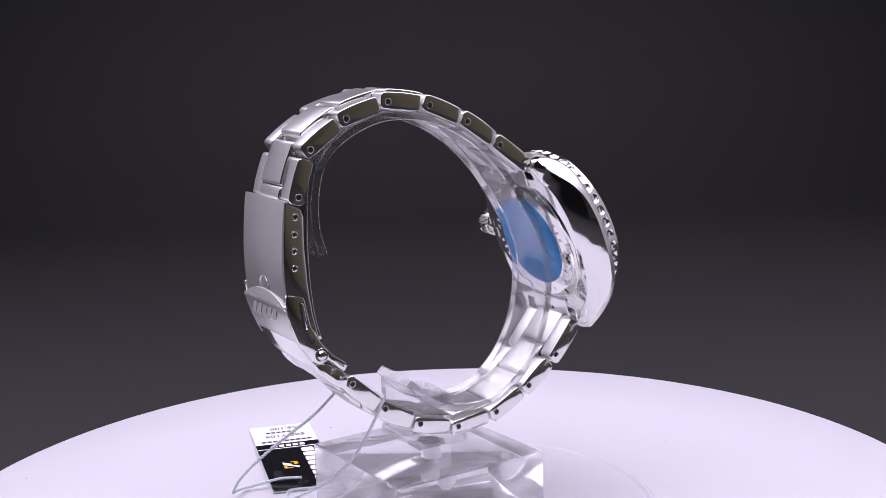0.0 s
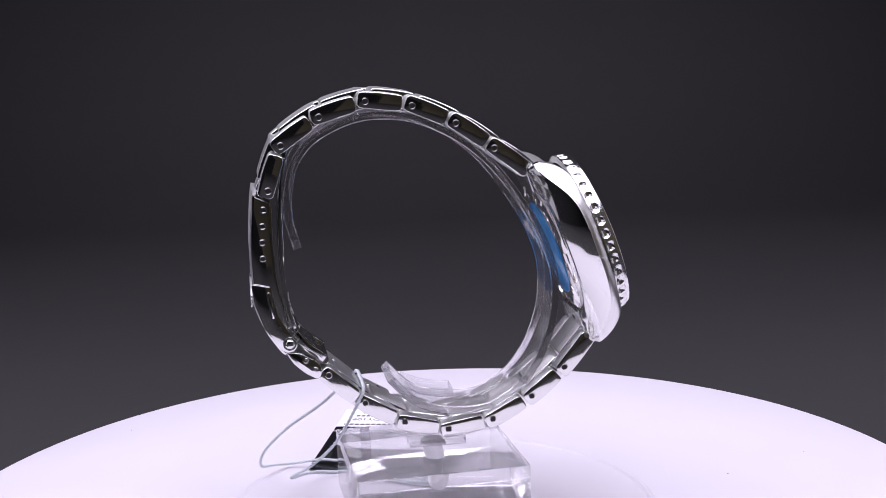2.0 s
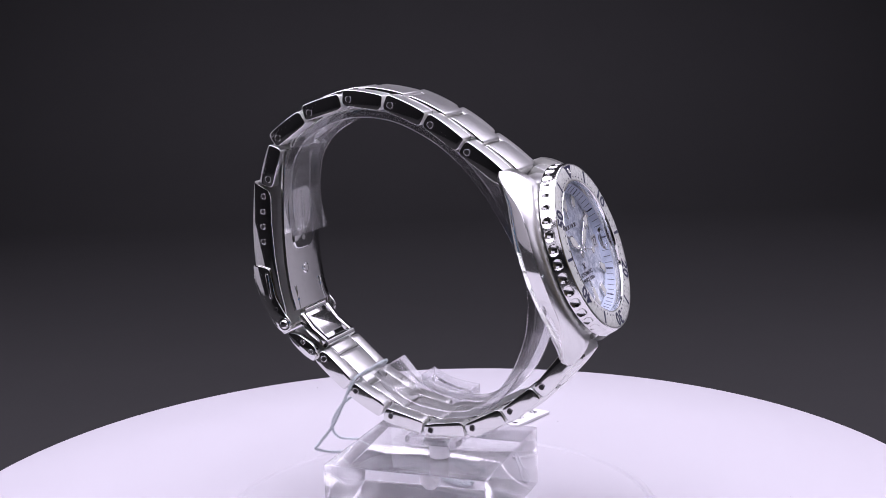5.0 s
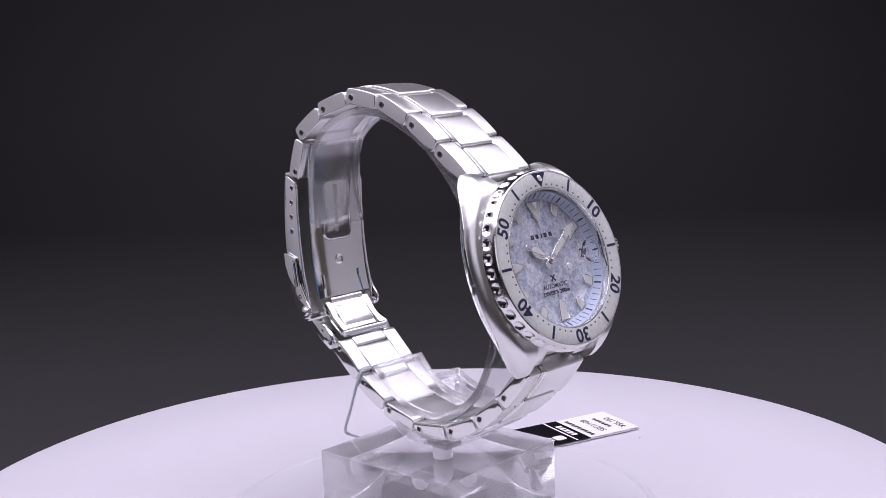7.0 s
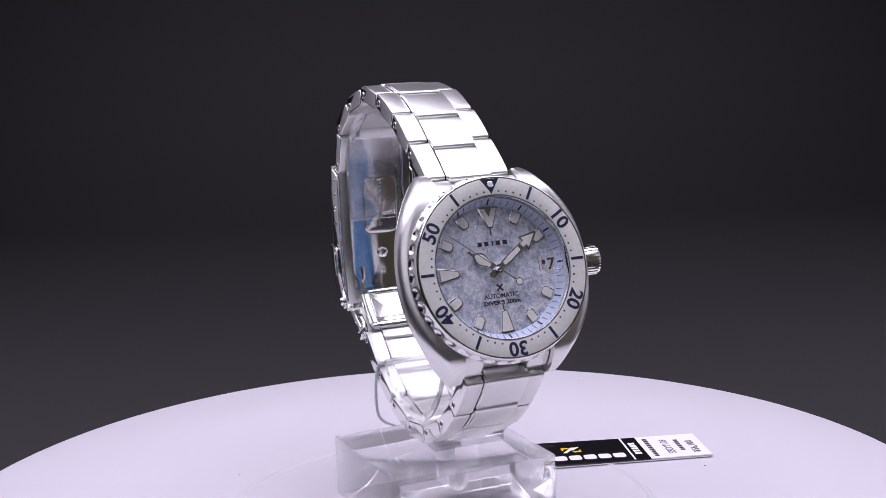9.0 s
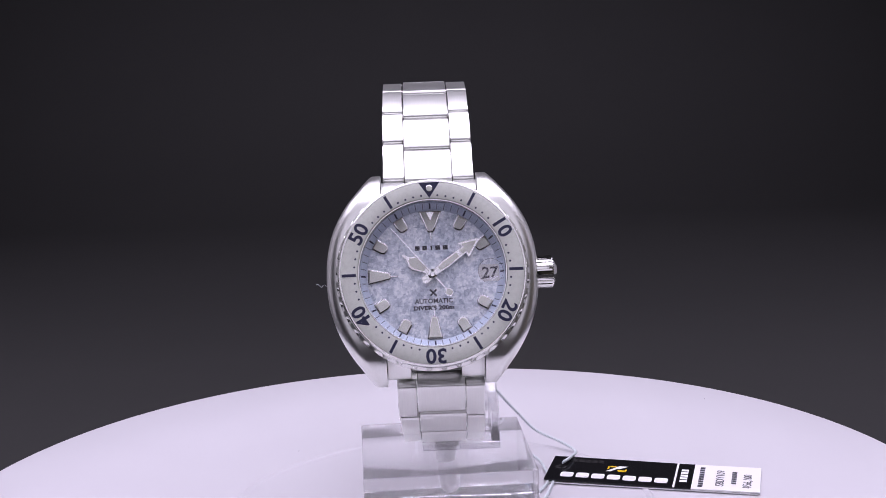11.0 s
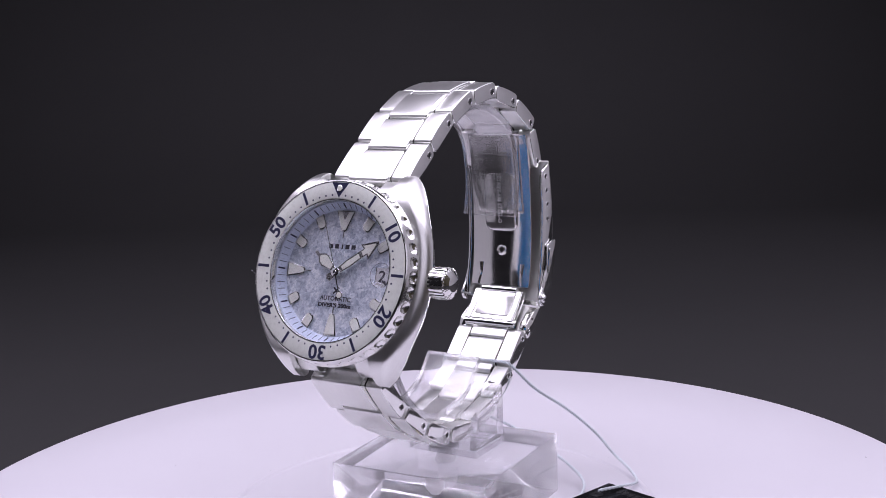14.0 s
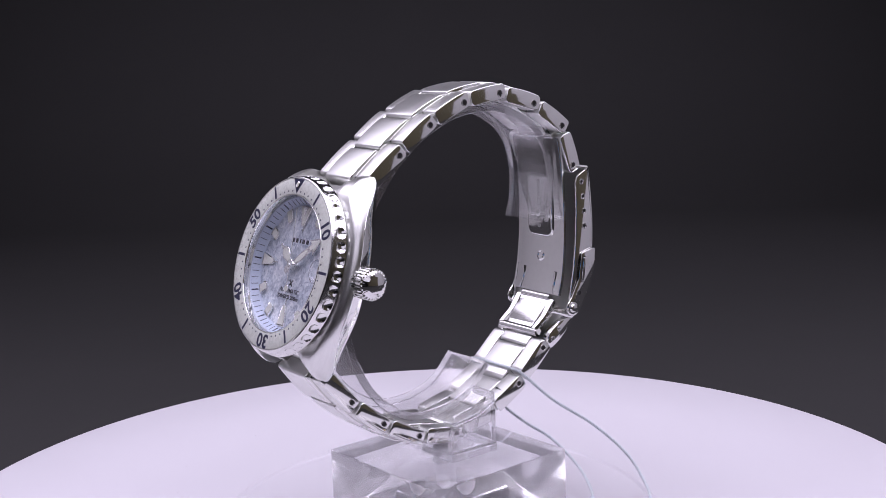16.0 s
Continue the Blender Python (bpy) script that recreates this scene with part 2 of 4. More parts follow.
def tube(line, r, seg=8, bm=None, caps=True):
    bm = bm or bmesh.new()
    rings = []
    up = Vector((0.31, 0.22, 0.93))
    for i, p in enumerate(line):
        t = (line[min(i + 1, len(line) - 1)] - line[max(i - 1, 0)]).normalized()
        a = t.cross(up).normalized()
        b = t.cross(a)
        rings.append([bm.verts.new(p + (a * math.cos(2 * math.pi * k / seg) + b * math.sin(2 * math.pi * k / seg)) * r) for k in range(seg)])
    for a, b in zip(rings, rings[1:]):
        ring_faces(bm, a, b)
    if caps:
        bm.faces.new(rings[0][::-1])
        bm.faces.new(rings[-1])
    return bm


def letters(text, size, depth=0.04, bold=0.0, spread=1.0, wide=1.0):
    """Writing as a flat raised mesh, centred, in millimetres."""
    cu = bpy.data.curves.new("writing", "FONT")
    cu.body, cu.size, cu.align_x, cu.align_y = text, size, "CENTER", "CENTER"
    cu.extrude, cu.offset, cu.space_character, cu.resolution_u = depth / 2, bold, spread, 3
    ob = bpy.data.objects.new("writing", cu)
    scene.collection.objects.link(ob)
    me = bpy.data.meshes.new_from_object(ob.evaluated_get(bpy.context.evaluated_depsgraph_get()))
    bm = bmesh.new()
    bm.from_mesh(me)
    bpy.data.objects.remove(ob)
    bpy.data.curves.remove(cu)
    bpy.data.meshes.remove(me)
    xs = [v.co.x for v in bm.verts]
    ys = [v.co.y for v in bm.verts]
    cx, cy = (min(xs) + max(xs)) / 2, (min(ys) + max(ys)) / 2
    for v in bm.verts:
        v.co.x, v.co.y = (v.co.x - cx) * wide, v.co.y - cy
    return bm


def box2(x0, y0, x1, y1):
    return [(x0, y0), (x1, y0), (x1, y1), (x0, y1)]


def turned(deg, r=0.0, z=0.0):
    """Dial place: at clock angle deg, r out from the middle, its own up pointing outwards."""
    return Matrix.Rotation(-radians(deg), 4, "Z") @ Matrix.Translation((0, r, z))

# ---- setting: a dark paper sweep in a closed booth ----
def sheet(name, rows, x0, x1, material, label, category, nx=2, thick=0.002):
    bm = bmesh.new()
    grid = [[bm.verts.new((x0 + (x1 - x0) * i / nx, y, z)) for i in range(nx + 1)] for y, z in rows]
    for a, b in zip(grid, grid[1:]):
        for i in range(nx):
            bm.faces.new((a[i], a[i + 1], b[i + 1], b[i]))
    me = mesh_of(name, bm, material, 40)
    ob = new(name, me)
    sol = ob.modifiers.new("thickness", "SOLIDIFY")
    sol.thickness, sol.offset = thick, 0
    return tagged(ob, label, category, kind="structure")


FLOOR = -0.050
SWEEP_Y, SWEEP_R = 0.95, 0.20
sweep_rows = [(-0.9, FLOOR - 0.002), (-0.3, FLOOR - 0.002), (SWEEP_Y - SWEEP_R, FLOOR - 0.002)]
sweep_rows += [(SWEEP_Y - SWEEP_R + SWEEP_R * math.sin(radians(a)), FLOOR - 0.002 + SWEEP_R * (1 - math.cos(radians(a)))) for a in range(6, 91, 6)]
sweep_rows += [(SWEEP_Y, 0.5), (SWEEP_Y, 1.1)]
sheet("backdrop", sweep_rows, -0.9, 0.9, paper_mat, "seamless dark grey paper sweep behind the turntable", "backdrop", 4)


def wall(name, x0, y0, x1, y1, material, label, z0=-0.06, z1=1.1):
    bm = bmesh.new()
    bmesh.ops.create_cube(bm, size=1)
    for v in bm.verts:
        v.co = ((x0 + x1) / 2 + v.co.x * (x1 - x0), (y0 + y1) / 2 + v.co.y * (y1 - y0), (z0 + z1) / 2 + v.co.z * (z1 - z0))
    return tagged(new(name, mesh_of(name, bm, material)), label, "wall", kind="structure")


wall("wall_left_front", -0.52, -0.93, -0.50, -0.175, wall_dark, "black cloth side wall near the booth's front")
wall("wall_left", -0.52, -0.17, -0.50, 0.70, wall_grey, "plain white side panel of the booth")
wall("wall_right", 0.50, -0.16, 0.52, 0.70, wall_grey, "plain white side panel of the booth")
wall("wall_right_front", 0.50, -0.93, 0.52, -0.165, wall_olive, "plain olive side wall near the booth's front")
wall("wall_front", -0.52, -0.95, 0.17, -0.935, wall_dark, "black cloth wall behind the camera")
wall("wall_front_olive", 0.175, -0.95, 0.52, -0.935, wall_olive, "plain olive wall behind the camera")
wall("wall_back", -0.93, 0.98, 0.93, 1.0, wall_dark, "dark wall behind the paper sweep")
wall("ceiling", -0.93, -0.95, 0.93, 1.0, wall_dark, "plain dark booth ceiling", 1.105, 1.13)

# ---- turntable ----
TABLE_R = 125.2


def make_turntable():
    t = thing("turntable", (0, 0, FLOOR / MM), "round white plastic display turntable, slowly turning", "turntable")
    prof = [(0, 0), (50.5, 0), (50.9, 0.22), (51.2, 0.38), (51.7, 0.38), (52.0, 0.22), (52.4, 0), (90, 0), (124.2, 0), (124.9, -0.3), (TABLE_R, -1.0),
            (TABLE_R, -7.0), (124.6, -8.0), (117, -8.0)]
    part("top_plate", lathe(prof, 256), table_mat, t, "white plastic disc with a fine raised ring", sharp=25)
    part("drum", lathe([(117, -8.0), (117, -48), (116, FLOOR / MM + 0.2), (0, FLOOR / MM + 0.2)], 128), table_mat, t)
    bm = bmesh.new()
    rnd = random.Random(11)
    for x, y in [(15.6, -100.2), (-12.9, -72.5), (-38.0, 45.8)] + [(rnd.uniform(-85, 85), rnd.uniform(-85, 85)) for i in range(14)]:
        r = rnd.uniform(0.08, 0.24)
        bm.faces.new([bm.verts.new((x + r * math.cos(a) * rnd.uniform(0.6, 1.3), y + r * math.sin(a) * rnd.uniform(0.6, 1.3), 0.02)) for a in (0, 1.1, 2.1, 3.2, 4.2, 5.3)])
    tagged(part("dust_specks", bm, tag_grey, t, "a few dark dust specks"), kind="stuff")
    return t


turntable = make_turntable()

# ---- acrylic stand ----
BLOCK = Matrix.Translation((2.1, 1.6, 0)) @ Matrix.Rotation(radians(2.7), 4, "Z")
STRIP = [(11.9, 34.4), (7.2, 29.4), (2.5, 26.8), (-2.8, 25.6), (-8.5, 25.4), (-13.6, 26.5), (-19.8, 30.7), (-24.9, 37.4), (-28.3, 46.5), (-29.0, 56.3), (-27.0, 64.3),
         (-23.3, 72.0), (-17.2, 81.2), (-11.2, 87.6), (-4.2, 92.5), (5.2, 96.2), (16.0, 96.5), (25.8, 92.6), (31.2, 86.9), (33.3, 79.5), (33.3, 72.5), (31.8, 66.6)]


def clear(ob):
    ob.visible_shadow = False
    return ob


def edged(bm, is_edge):
    """Gives the thin sawn faces their own material."""
    bm.normal_update()
    for f in bm.faces:
        f.material_index = 1 if is_edge(f.normal) else 0
    return bm


def make_stand():
    s = thing("watch_stand", (2.1, 1.6, 0), "clear acrylic display stand with a square block and C-shaped ring", "display stand")
    half = 20.0
    block = edged(prism(rounded(box2(-half, -half, half, half), 0.35, 2), 0.3, 15.1, 0.3, 2, axis="z"), lambda n: max(abs(n.x), abs(n.y), abs(n.z)) < 0.97)
    clear(part("block", block, [block_acrylic, cut_edge], s, "square clear acrylic block", BLOCK @ Matrix.Translation((0, 0, -0.2))))
    # the C-shaped strip
    line = catmull([(y, z) for y, z in STRIP], 6)
    bm = bmesh.new()
    rows = []
    thick, x0, x1, bv = 2.0, -8.2, 6.4, 0.25
    k = len(line)
    for i, p in enumerate(line):
        t = (line[min(i + 1, k - 1)] - line[max(i - 1, 0)]).normalized()
        n = Vector((-t.y, t.x))
        if n.dot(Vector((1.5, 61)) - p) < 0:
            n = -n
        q = p + n * thick
        a, b = p + n * bv, q - n * bv
        rows.append([bm.verts.new(v) for v in ((x0 + bv, *p), (x1 - bv, *p), (x1, *a), (x1, *b), (x1 - bv, *q), (x0 + bv, *q), (x0, *b), (x0, *a))])
    for a, b in zip(rows, rows[1:]):
        ring_faces(bm, a, b)
    bm.faces.new(rows[0][::-1])
    bm.faces.new(rows[-1])
    edged(bm, lambda n: abs(n.x) > 0.6)
    for f in bm.faces:
        if len(f.verts) > 4:
            f.material_index = 1
    clear(part("ring", bm, [acrylic, cut_edge], s, "bent clear acrylic strip that holds the bracelet", sharp=40))
    # bracket round the bracelet's side
    flange = [p for p in line if -6.6 <= p[0] <= 6.6 and p[1] < 50]
    lower = [(p[0], p[1]) for p in flange]
    poly = lower + [(y, z + 2.0) for y, z in lower[::-1]]
    clear(part("flange", edged(prism(poly, 6.45, 15.0, 0.2, 1), lambda n: abs(n.z) < 0.5), [acrylic, cut_edge], s))
    low = min(z for y, z in lower)
    side = [(-6.6, 18.4), (6.6, 18.4)] + [(y, z - 0.05) for y, z in sorted(lower, reverse=True)]
    clear(part("side_plate", edged(prism(side, 13.0, 15.0, 0.2, 1), lambda n: abs(n.x) < 0.9), [acrylic, cut_edge], s))
    clear(part("foot_plate", edged(prism(rounded(box2(-3.3, -6.8, 15.0, 6.8), 0.4, 2), 16.6, 18.35, 0.2, 1, axis="z"), lambda n: abs(n.z) < 0.9), [acrylic, cut_edge], s))
    clear(part("pin", lathe([(0, 5.6), (1.2, 5.6), (2.2, 6.6), (2.35, 7.4), (2.35, 15.2), (2.9, 15.3), (2.9, 16.3), (2.6, 16.6), (0, 16.6)], 32), pin_mat, s,
               "frosted white peg set into the block", Matrix.Translation((2.6, 0.6, 0))))
    # flakes of old adhesive under the block
    rnd = random.Random(4)
    bm = bmesh.new()
    for i in range(420):
        a, r = rnd.uniform(0, 6.283), 8.0 + rnd.gauss(0, 2.6)
        x, y, rad = r * 1.25 * math.cos(a), r * 0.8 * math.sin(a), rnd.uniform(0.06, 0.45)
        pts = [(x + rad * rnd.uniform(0.3, 1.5) * math.cos(b), y + rad * rnd.uniform(0.2, 0.8) * math.sin(b)) for b in (0, 0.9, 1.8, 2.7, 3.6, 4.5, 5.4)]
        bm.faces.new([bm.verts.new((px, py, 0.05)) for px, py in pts])
    flakes = part("residue", bm, residue_mat, s, "white flakes of dried adhesive under the block", BLOCK)
    tagged(flakes, kind="stuff")
    return s


stand = make_stand()

# ---- the watch ----
watch = thing("wrist_watch", (1.8, 0, 19), "steel diver's watch with ice-blue dial and cream bezel", "wrist watch")
TILT = radians(-19.04)
# dial space: x to the right, y up, z out of the dial; its middle lies in the bezel's face
DIAL = Matrix.Translation((0.25, -39.93, 65.94)) @ Matrix.Rotation(TILT, 4, "X") @ Matrix.Rotation(radians(90), 4, "X") @ Matrix.Rotation(radians(-0.29), 4, "Z").inverted()


def smooth(t):
    t = min(max(t, 0.0), 1.0)
    return t * t * (3 - 2 * t)


def curve_at(table, u):
    u = abs(u)
    for (a, fa), (b, fb) in zip(table, table[1:]):
        if u <= b:
            return fa + (fb - fa) * (u - a) / (b - a)
    return table[-1][1]


def fine_table(pts):
    return [(p[0], p[1]) for p in catmull(pts, 6)]


WIDTH = fine_table([(0, 21.95), (4, 21.7), (8, 20.95), (12, 19.5), (16, 17.3), (19, 15.1), (21, 13.5), (22.3, 12.3)])
TOP = fine_table([(0, -3.35), (10, -3.35), (14, -3.4), (17, -3.8), (19, -4.8), (20.7, -6.4), (21.8, -8.0), (22.3, -9.2)])
BOTTOM = fine_table([(0, -10.7), (12, -10.8), (17, -11.6), (20, -12.1), (21.6, -12.0), (22.3, -10.8)])
EDGE = fine_table([(0, -5.5), (6, -5.5), (11, -5.8), (14.5, -6.8), (17.5, -8.5), (20, -9.9), (21.6, -10.3), (22.3, -10.2)])


def case_half(bm, sgn):
    """One side of the cushion case, sliced across the case's length."""
    us = [-22.3, -22.1, -21.7, -21.1] + [-20.5 + 0.75 * i for i in range(5)]
    us += [-17.2, -17.15] + [-16.4 + 0.8 * i for i in range(21)] 
    us = us + [-u for u in us[::-1] if u < -0.3]
    prev = None
    for u in us:
        w, zt, zb, ze = curve_at(WIDTH, u), curve_at(TOP, u), curve_at(BOTTOM, u), curve_at(EDGE, u)
        xi = 10.15 if abs(u) > 17.18 else math.sqrt(max(0.0, 15.3 ** 2 - u * u))
        k = min(1.0, (w - xi) / 5.6)
        dome = [(w - 2.5 * k + 2.45 * k * math.sin(radians(a)), zt + (ze + 0.06 - zt) * (1 - math.cos(radians(a)))) for a in (0, 15, 30, 45, 60, 75, 90)]
        prof = [(xi, zt)] + dome + [(w, ze), (w - 0.12 * k, ze - 0.3),
                (w - 0.95 * k, ze * 0.6 + zb * 0.4), (w - 2.4 * k, ze * 0.22 + zb * 0.78), (w - 3.5 * k, zb + 0.12), (w - 4.4 * k, zb), (xi, zb)]
        row = [bm.verts.new((sgn * x, u, z)) for x, z in prof]
        if prev:
            for i in range(len(row) - 1):
                f = bm.faces.new((prev[i], prev[i + 1], row[i + 1], row[i]))
                f.material_index = 0 if i < 7 else 1
            if max(xi, prev[0].co.x * sgn) > 0.01:
                f = bm.faces.new((prev[-1], prev[0], row[0], row[-1]))
                f.material_index = 0
        else:
            bm.faces.new(row[::-1]).material_index = 1
        prev = row
    bm.faces.new(prev).material_index = 1


def make_case():
    bm = bmesh.new()
    case_half(bm, 1)
    case_half(bm, -1)
    bmesh.ops.remove_doubles(bm, verts=bm.verts[:], dist=0.002)
    case = part("case", bm, [brushed_case, polished], watch, "cushion-shaped steel case, brushed above and polished below", DIAL, sharp=28)
    for sx in (-1, 1):
        for sy in (-1, 1):
            u = 20.6 * sy
            # no bore is cut: a near-black disc paints the hole's shade
            m = DIAL @ Matrix.Translation((sx * 12.55, u, -10.3)) @ Matrix.Rotation(radians(90 * sx), 4, "Y")
            part("lug_hole", lathe([(0, 0.25), (0.42, 0.28), (0.62, 0.5), (0.74, 0.42), (0.78, -0.6)], 20), [recess_shade], case, "drilled lug hole, its shade painted near-black", m)
    # screw-down case back with tool notches and engraving
    back = [(0, -11.75), (11.6, -11.75), (14.4, -11.6), (15.6, -11.35), (16.4, -11.0), (16.6, -10.75), (17.2, -10.7), (17.5, -10.5), (17.5, -9.8)]
    cb = part("case_back", lathe(back, 120), polished, watch, "polished screw-down case back", DIAL)
    for k in range(6):
        m = DIAL @ turned(30 + 60 * k, 15.2, -11.5) @ Matrix.Rotation(radians(12), 4, "X")
        bm = prism(box2(-1.2, -0.75, 1.2, 0.75), -0.15, 0.14, 0.05, 1, axis="z")
        part("tool_notch", bm, soft_polish, cb, "wrench notch", m)
    rnd = random.Random(7)
    for k in range(44):
        if (k * 8.18) % 60 > 22 and (k * 8.18) % 60 < 38:
            continue
        m = DIAL @ turned(k * 8.18, 13.1, -11.69)
        bm = prism(box2(-0.22 - rnd.random() * 0.3, -0.55, 0.22 + rnd.random() * 0.25, 0.55), -0.05, 0.05, 0, 1, axis="z")
        part("engraved_bar", bm, satin, cb, "engraved mark", m)
    film = lathe([(0, -11.92), (6, -11.92), (11.3, -11.89), (11.5, -11.86), (11.5, -11.76)], 96, wobble=lambda a, j: 0.15 * math.sin(3 * a) if j > 1 else 0)
    part("protective_film", film, film_mat, watch, "glossy blue protective film on the case back", DIAL)
    return case


make_case()


def make_bezel():
    n = 40
    pitch = 2 * math.pi / n
    # a smooth polished band above, thumb-nail bites below it, a thin flange under them
    zs = [-2.98, -2.92, -2.80, -2.62, -2.40, -2.15, -1.90, -1.65, -1.40, -1.18, -1.02, -0.92, -0.84]
    prof = [(18.2, -3.28), (19.5, -3.26), (19.88, -3.12)] + [(19.36 - 0.23 * (z + 0.84), z) for z in zs] + [(19.24, -0.4), (19.14, -0.12), (18.95, 0.03), (18.72, 0.03), (18.68, -0.2), (15.0, -0.9), (15.0, -3.2)]

    def bite(a, j):
        if not 3 <= j < 3 + len(zs):
            return 0
        d = ((a / pitch + 0.5) % 1.0) - 0.5
        q = 1 - abs(d / 0.37) ** 2.2 - abs((zs[j - 3] + 1.90) / 1.05) ** 2.4
        return 0.50 * q ** 0.75 if q > 0 else 0

    b = part("bezel", lathe(prof, n * 20, wobble=bite), soft_polish, watch, "scalloped polished steel diver's bezel", DIAL, sharp=24)
    ins = lathe([(18.66, -0.25), (18.66, 0.02), (18.55, 0.07), (15.55, 0.07), (15.3, 0.0), (15.2, -0.35), (15.2, -0.9)], 180)
    part("insert", ins, insert_mat, b, "cream ceramic bezel insert", DIAL)
    part("inner_rim", lathe([(15.2, -0.1), (15.12, 0.05), (14.98, 0.05), (14.9, -0.1), (14.85, -1.0)], 120), polished, b, "", DIAL)
    z = 0.07
    for k in range(60):
        deg = 6 * k
        if k == 0 or k == 59 or k == 1:
            if k:
                part("minute_dot", prism([(0.21 * math.cos(q), 0.21 * math.sin(q)) for q in np.linspace(0, 5.6, 10)], 0, 0.03, 0, axis="z"), navy, b, "", DIAL @ turned(deg, 15.95, z))
            continue
        if k % 10 == 5:
            part("bar_mark", prism(box2(-0.30, -1.42, 0.30, 1.5), 0, 0.04, 0, axis="z"), navy, b, "navy five-minute bar", DIAL @ turned(deg, 17.0, z))
        elif k % 10 == 0:
            part("numeral", letters(str(k), 4.1, 0.05, 0.10, 1.0, 1.06), navy, b, "navy bezel numeral", DIAL @ turned(deg, 17.05, z + 0.02))
        elif k % 10 not in (9, 1):
            part("minute_dot", prism([(0.21 * math.cos(q), 0.21 * math.sin(q)) for q in np.linspace(0, 5.6, 10)], 0, 0.03, 0, axis="z"), navy, b, "", DIAL @ turned(deg, 15.95, z))
    tri = part("triangle", prism([(-2.15, 1.45), (0, -1.75), (2.15, 1.45)], 0, 0.04, 0, axis="z"), navy, b, "navy twelve o'clock triangle", DIAL @ turned(0, 17.15, z))
    part("pip", lathe([(0.72, 0.0), (0.72, 0.10), (0.62, 0.16), (0.58, 0.12)], 28), polished, tri, "", DIAL @ turned(0, 17.35, z + 0.03))
    part("pip_lume", lathe([(0, 0.2), (0.4, 0.18), (0.6, 0.1)], 28), lume, tri, "pale lume dot", DIAL @ turned(0, 17.35, z + 0.03))


make_bezel()
DIAL_Z = -3.75


def make_dial():
    d = part("dial", lathe([(0, DIAL_Z), (14.4, DIAL_Z), (14.4, DIAL_Z - 0.4), (0, DIAL_Z - 0.4)], 120), dial_mat, watch, "ice-blue dial with a frosted texture", DIAL)
    ch = part("chapter_ring", lathe([(15.0, -1.75), (14.8, -1.75), (13.55, DIAL_Z + 0.25), (13.5, DIAL_Z + 0.02), (13.5, DIAL_Z - 0.3)], 160), chapter_mat, watch, "sloping pale blue minute ring", DIAL)
    for k in range(60):
        big = k % 5 == 0
        w = 0.17 if big else 0.06
        m = DIAL @ turned(6 * k, 14.17, (-1.75 + DIAL_Z + 0.25) / 2 + 0.02) @ Matrix.Rotation(math.atan2(-1.75 - DIAL_Z - 0.25, 1.25), 4, "X")
        part("minute_mark", prism(box2(-w, -0.75, w, 0.8), -0.02, 0.05, 0, axis="z"), navy, ch, "", m)
    face = DIAL @ Matrix.Diagonal((1.12, 1.12, 1, 1))
    for k in range(12):
        deg, stem = 30 * k, False
        if k == 3:
            continue
        if k == 0:
            pts, at = rounded([(-2.15, 2.0), (-0.55, -2.0), (0.55, -2.0), (2.15, 2.0)][::-1], 0.2, 2), 9.85
            stem = True
        elif k in (6, 9):
            pts, at = rounded([(-1.45, 2.1), (-0.62, -2.1), (0.62, -2.1), (1.45, 2.1)][::-1], [0.25, 0.5, 0.5, 0.25], 3), 9.75
            stem = True
        else:
            pts, at = rounded([(-1.05, 1.35), (-1.05, -1.35), (1.05, -1.35), (1.05, 1.35)], [0.15, 1.02, 1.02, 0.15], 5), 10.75
        m = face @ turned(deg, at, DIAL_Z)
        ix = part("hour_index", prism(pts, 0, 0.42, 0.1, 2, axis="z"), polished, d, "applied steel hour marker", m)
        if area_of(pts) < 0:
            pts = pts[::-1]
        part("index_lume", prism(inset(pts, 0.24), 0.30, 0.47, 0.05, 1, axis="z"), lume, ix, "pale lume fill", m)
        if stem:
            part("index_stem", prism(box2(-0.13, -3.35, 0.13, -1.95), 0, 0.25, 0.05, 1, axis="z"), polished, ix, "", m)
        if k == 0:
            part("index_tip", prism([(-0.75, 1.75), (0, 0.1), (0.75, 1.75)], 0.44, 0.56, 0.03, 1, axis="z"), satin, ix, "", m)
    # date window with a white disc and its digits
    win = Matrix.Translation((10.65, 0.0, DIAL_Z))
    dw = part("date_window", prism(box2(-1.85, -1.3, 1.95, 1.3), 0.0, 0.03, 0, axis="z"), date_white, d, "white date window", face @ win)
    part("window_edge", prism(box2(-1.95, -1.4, -1.85, 1.4), 0, 0.1, 0, axis="z"), polished, dw, "", face @ win)
    part("date_digits", letters("27", 2.5, 0.02, 0.05, 1.0, 1.05), black_ink, dw, "black date digits", face @ win @ Matrix.Translation((-0.05, 0, 0.05)))
    # writing: the makers' names stay as plain bars
    for x, w in ((-2.6, 0.42), (-1.25, 0.42), (0.0, 0.16), (1.15, 0.45), (2.55, 0.46)):
        part("name_bar", prism(box2(x - w, -0.42, x + w, 0.42), 0, 0.05, 0, axis="z"), black_ink, d, "", face @ Matrix.Translation((0, 5.0, DIAL_Z)))
    for a in (45, -45):
        part("emblem_bar", prism(box2(-0.16, -0.85, 0.16, 0.85), 0, 0.05 + a * 0.0002, 0, axis="z"), black_ink, d, "", face @ Matrix.Translation((0, -3.35, DIAL_Z)) @ Matrix.Rotation(radians(a), 4, "Z"))
    part("dial_writing", letters("AUTOMATIC", 1.2, 0.03, 0.025, 1.0, 1.0), black_ink, d, "", face @ Matrix.Translation((0, -4.85, DIAL_Z + 0.03)))
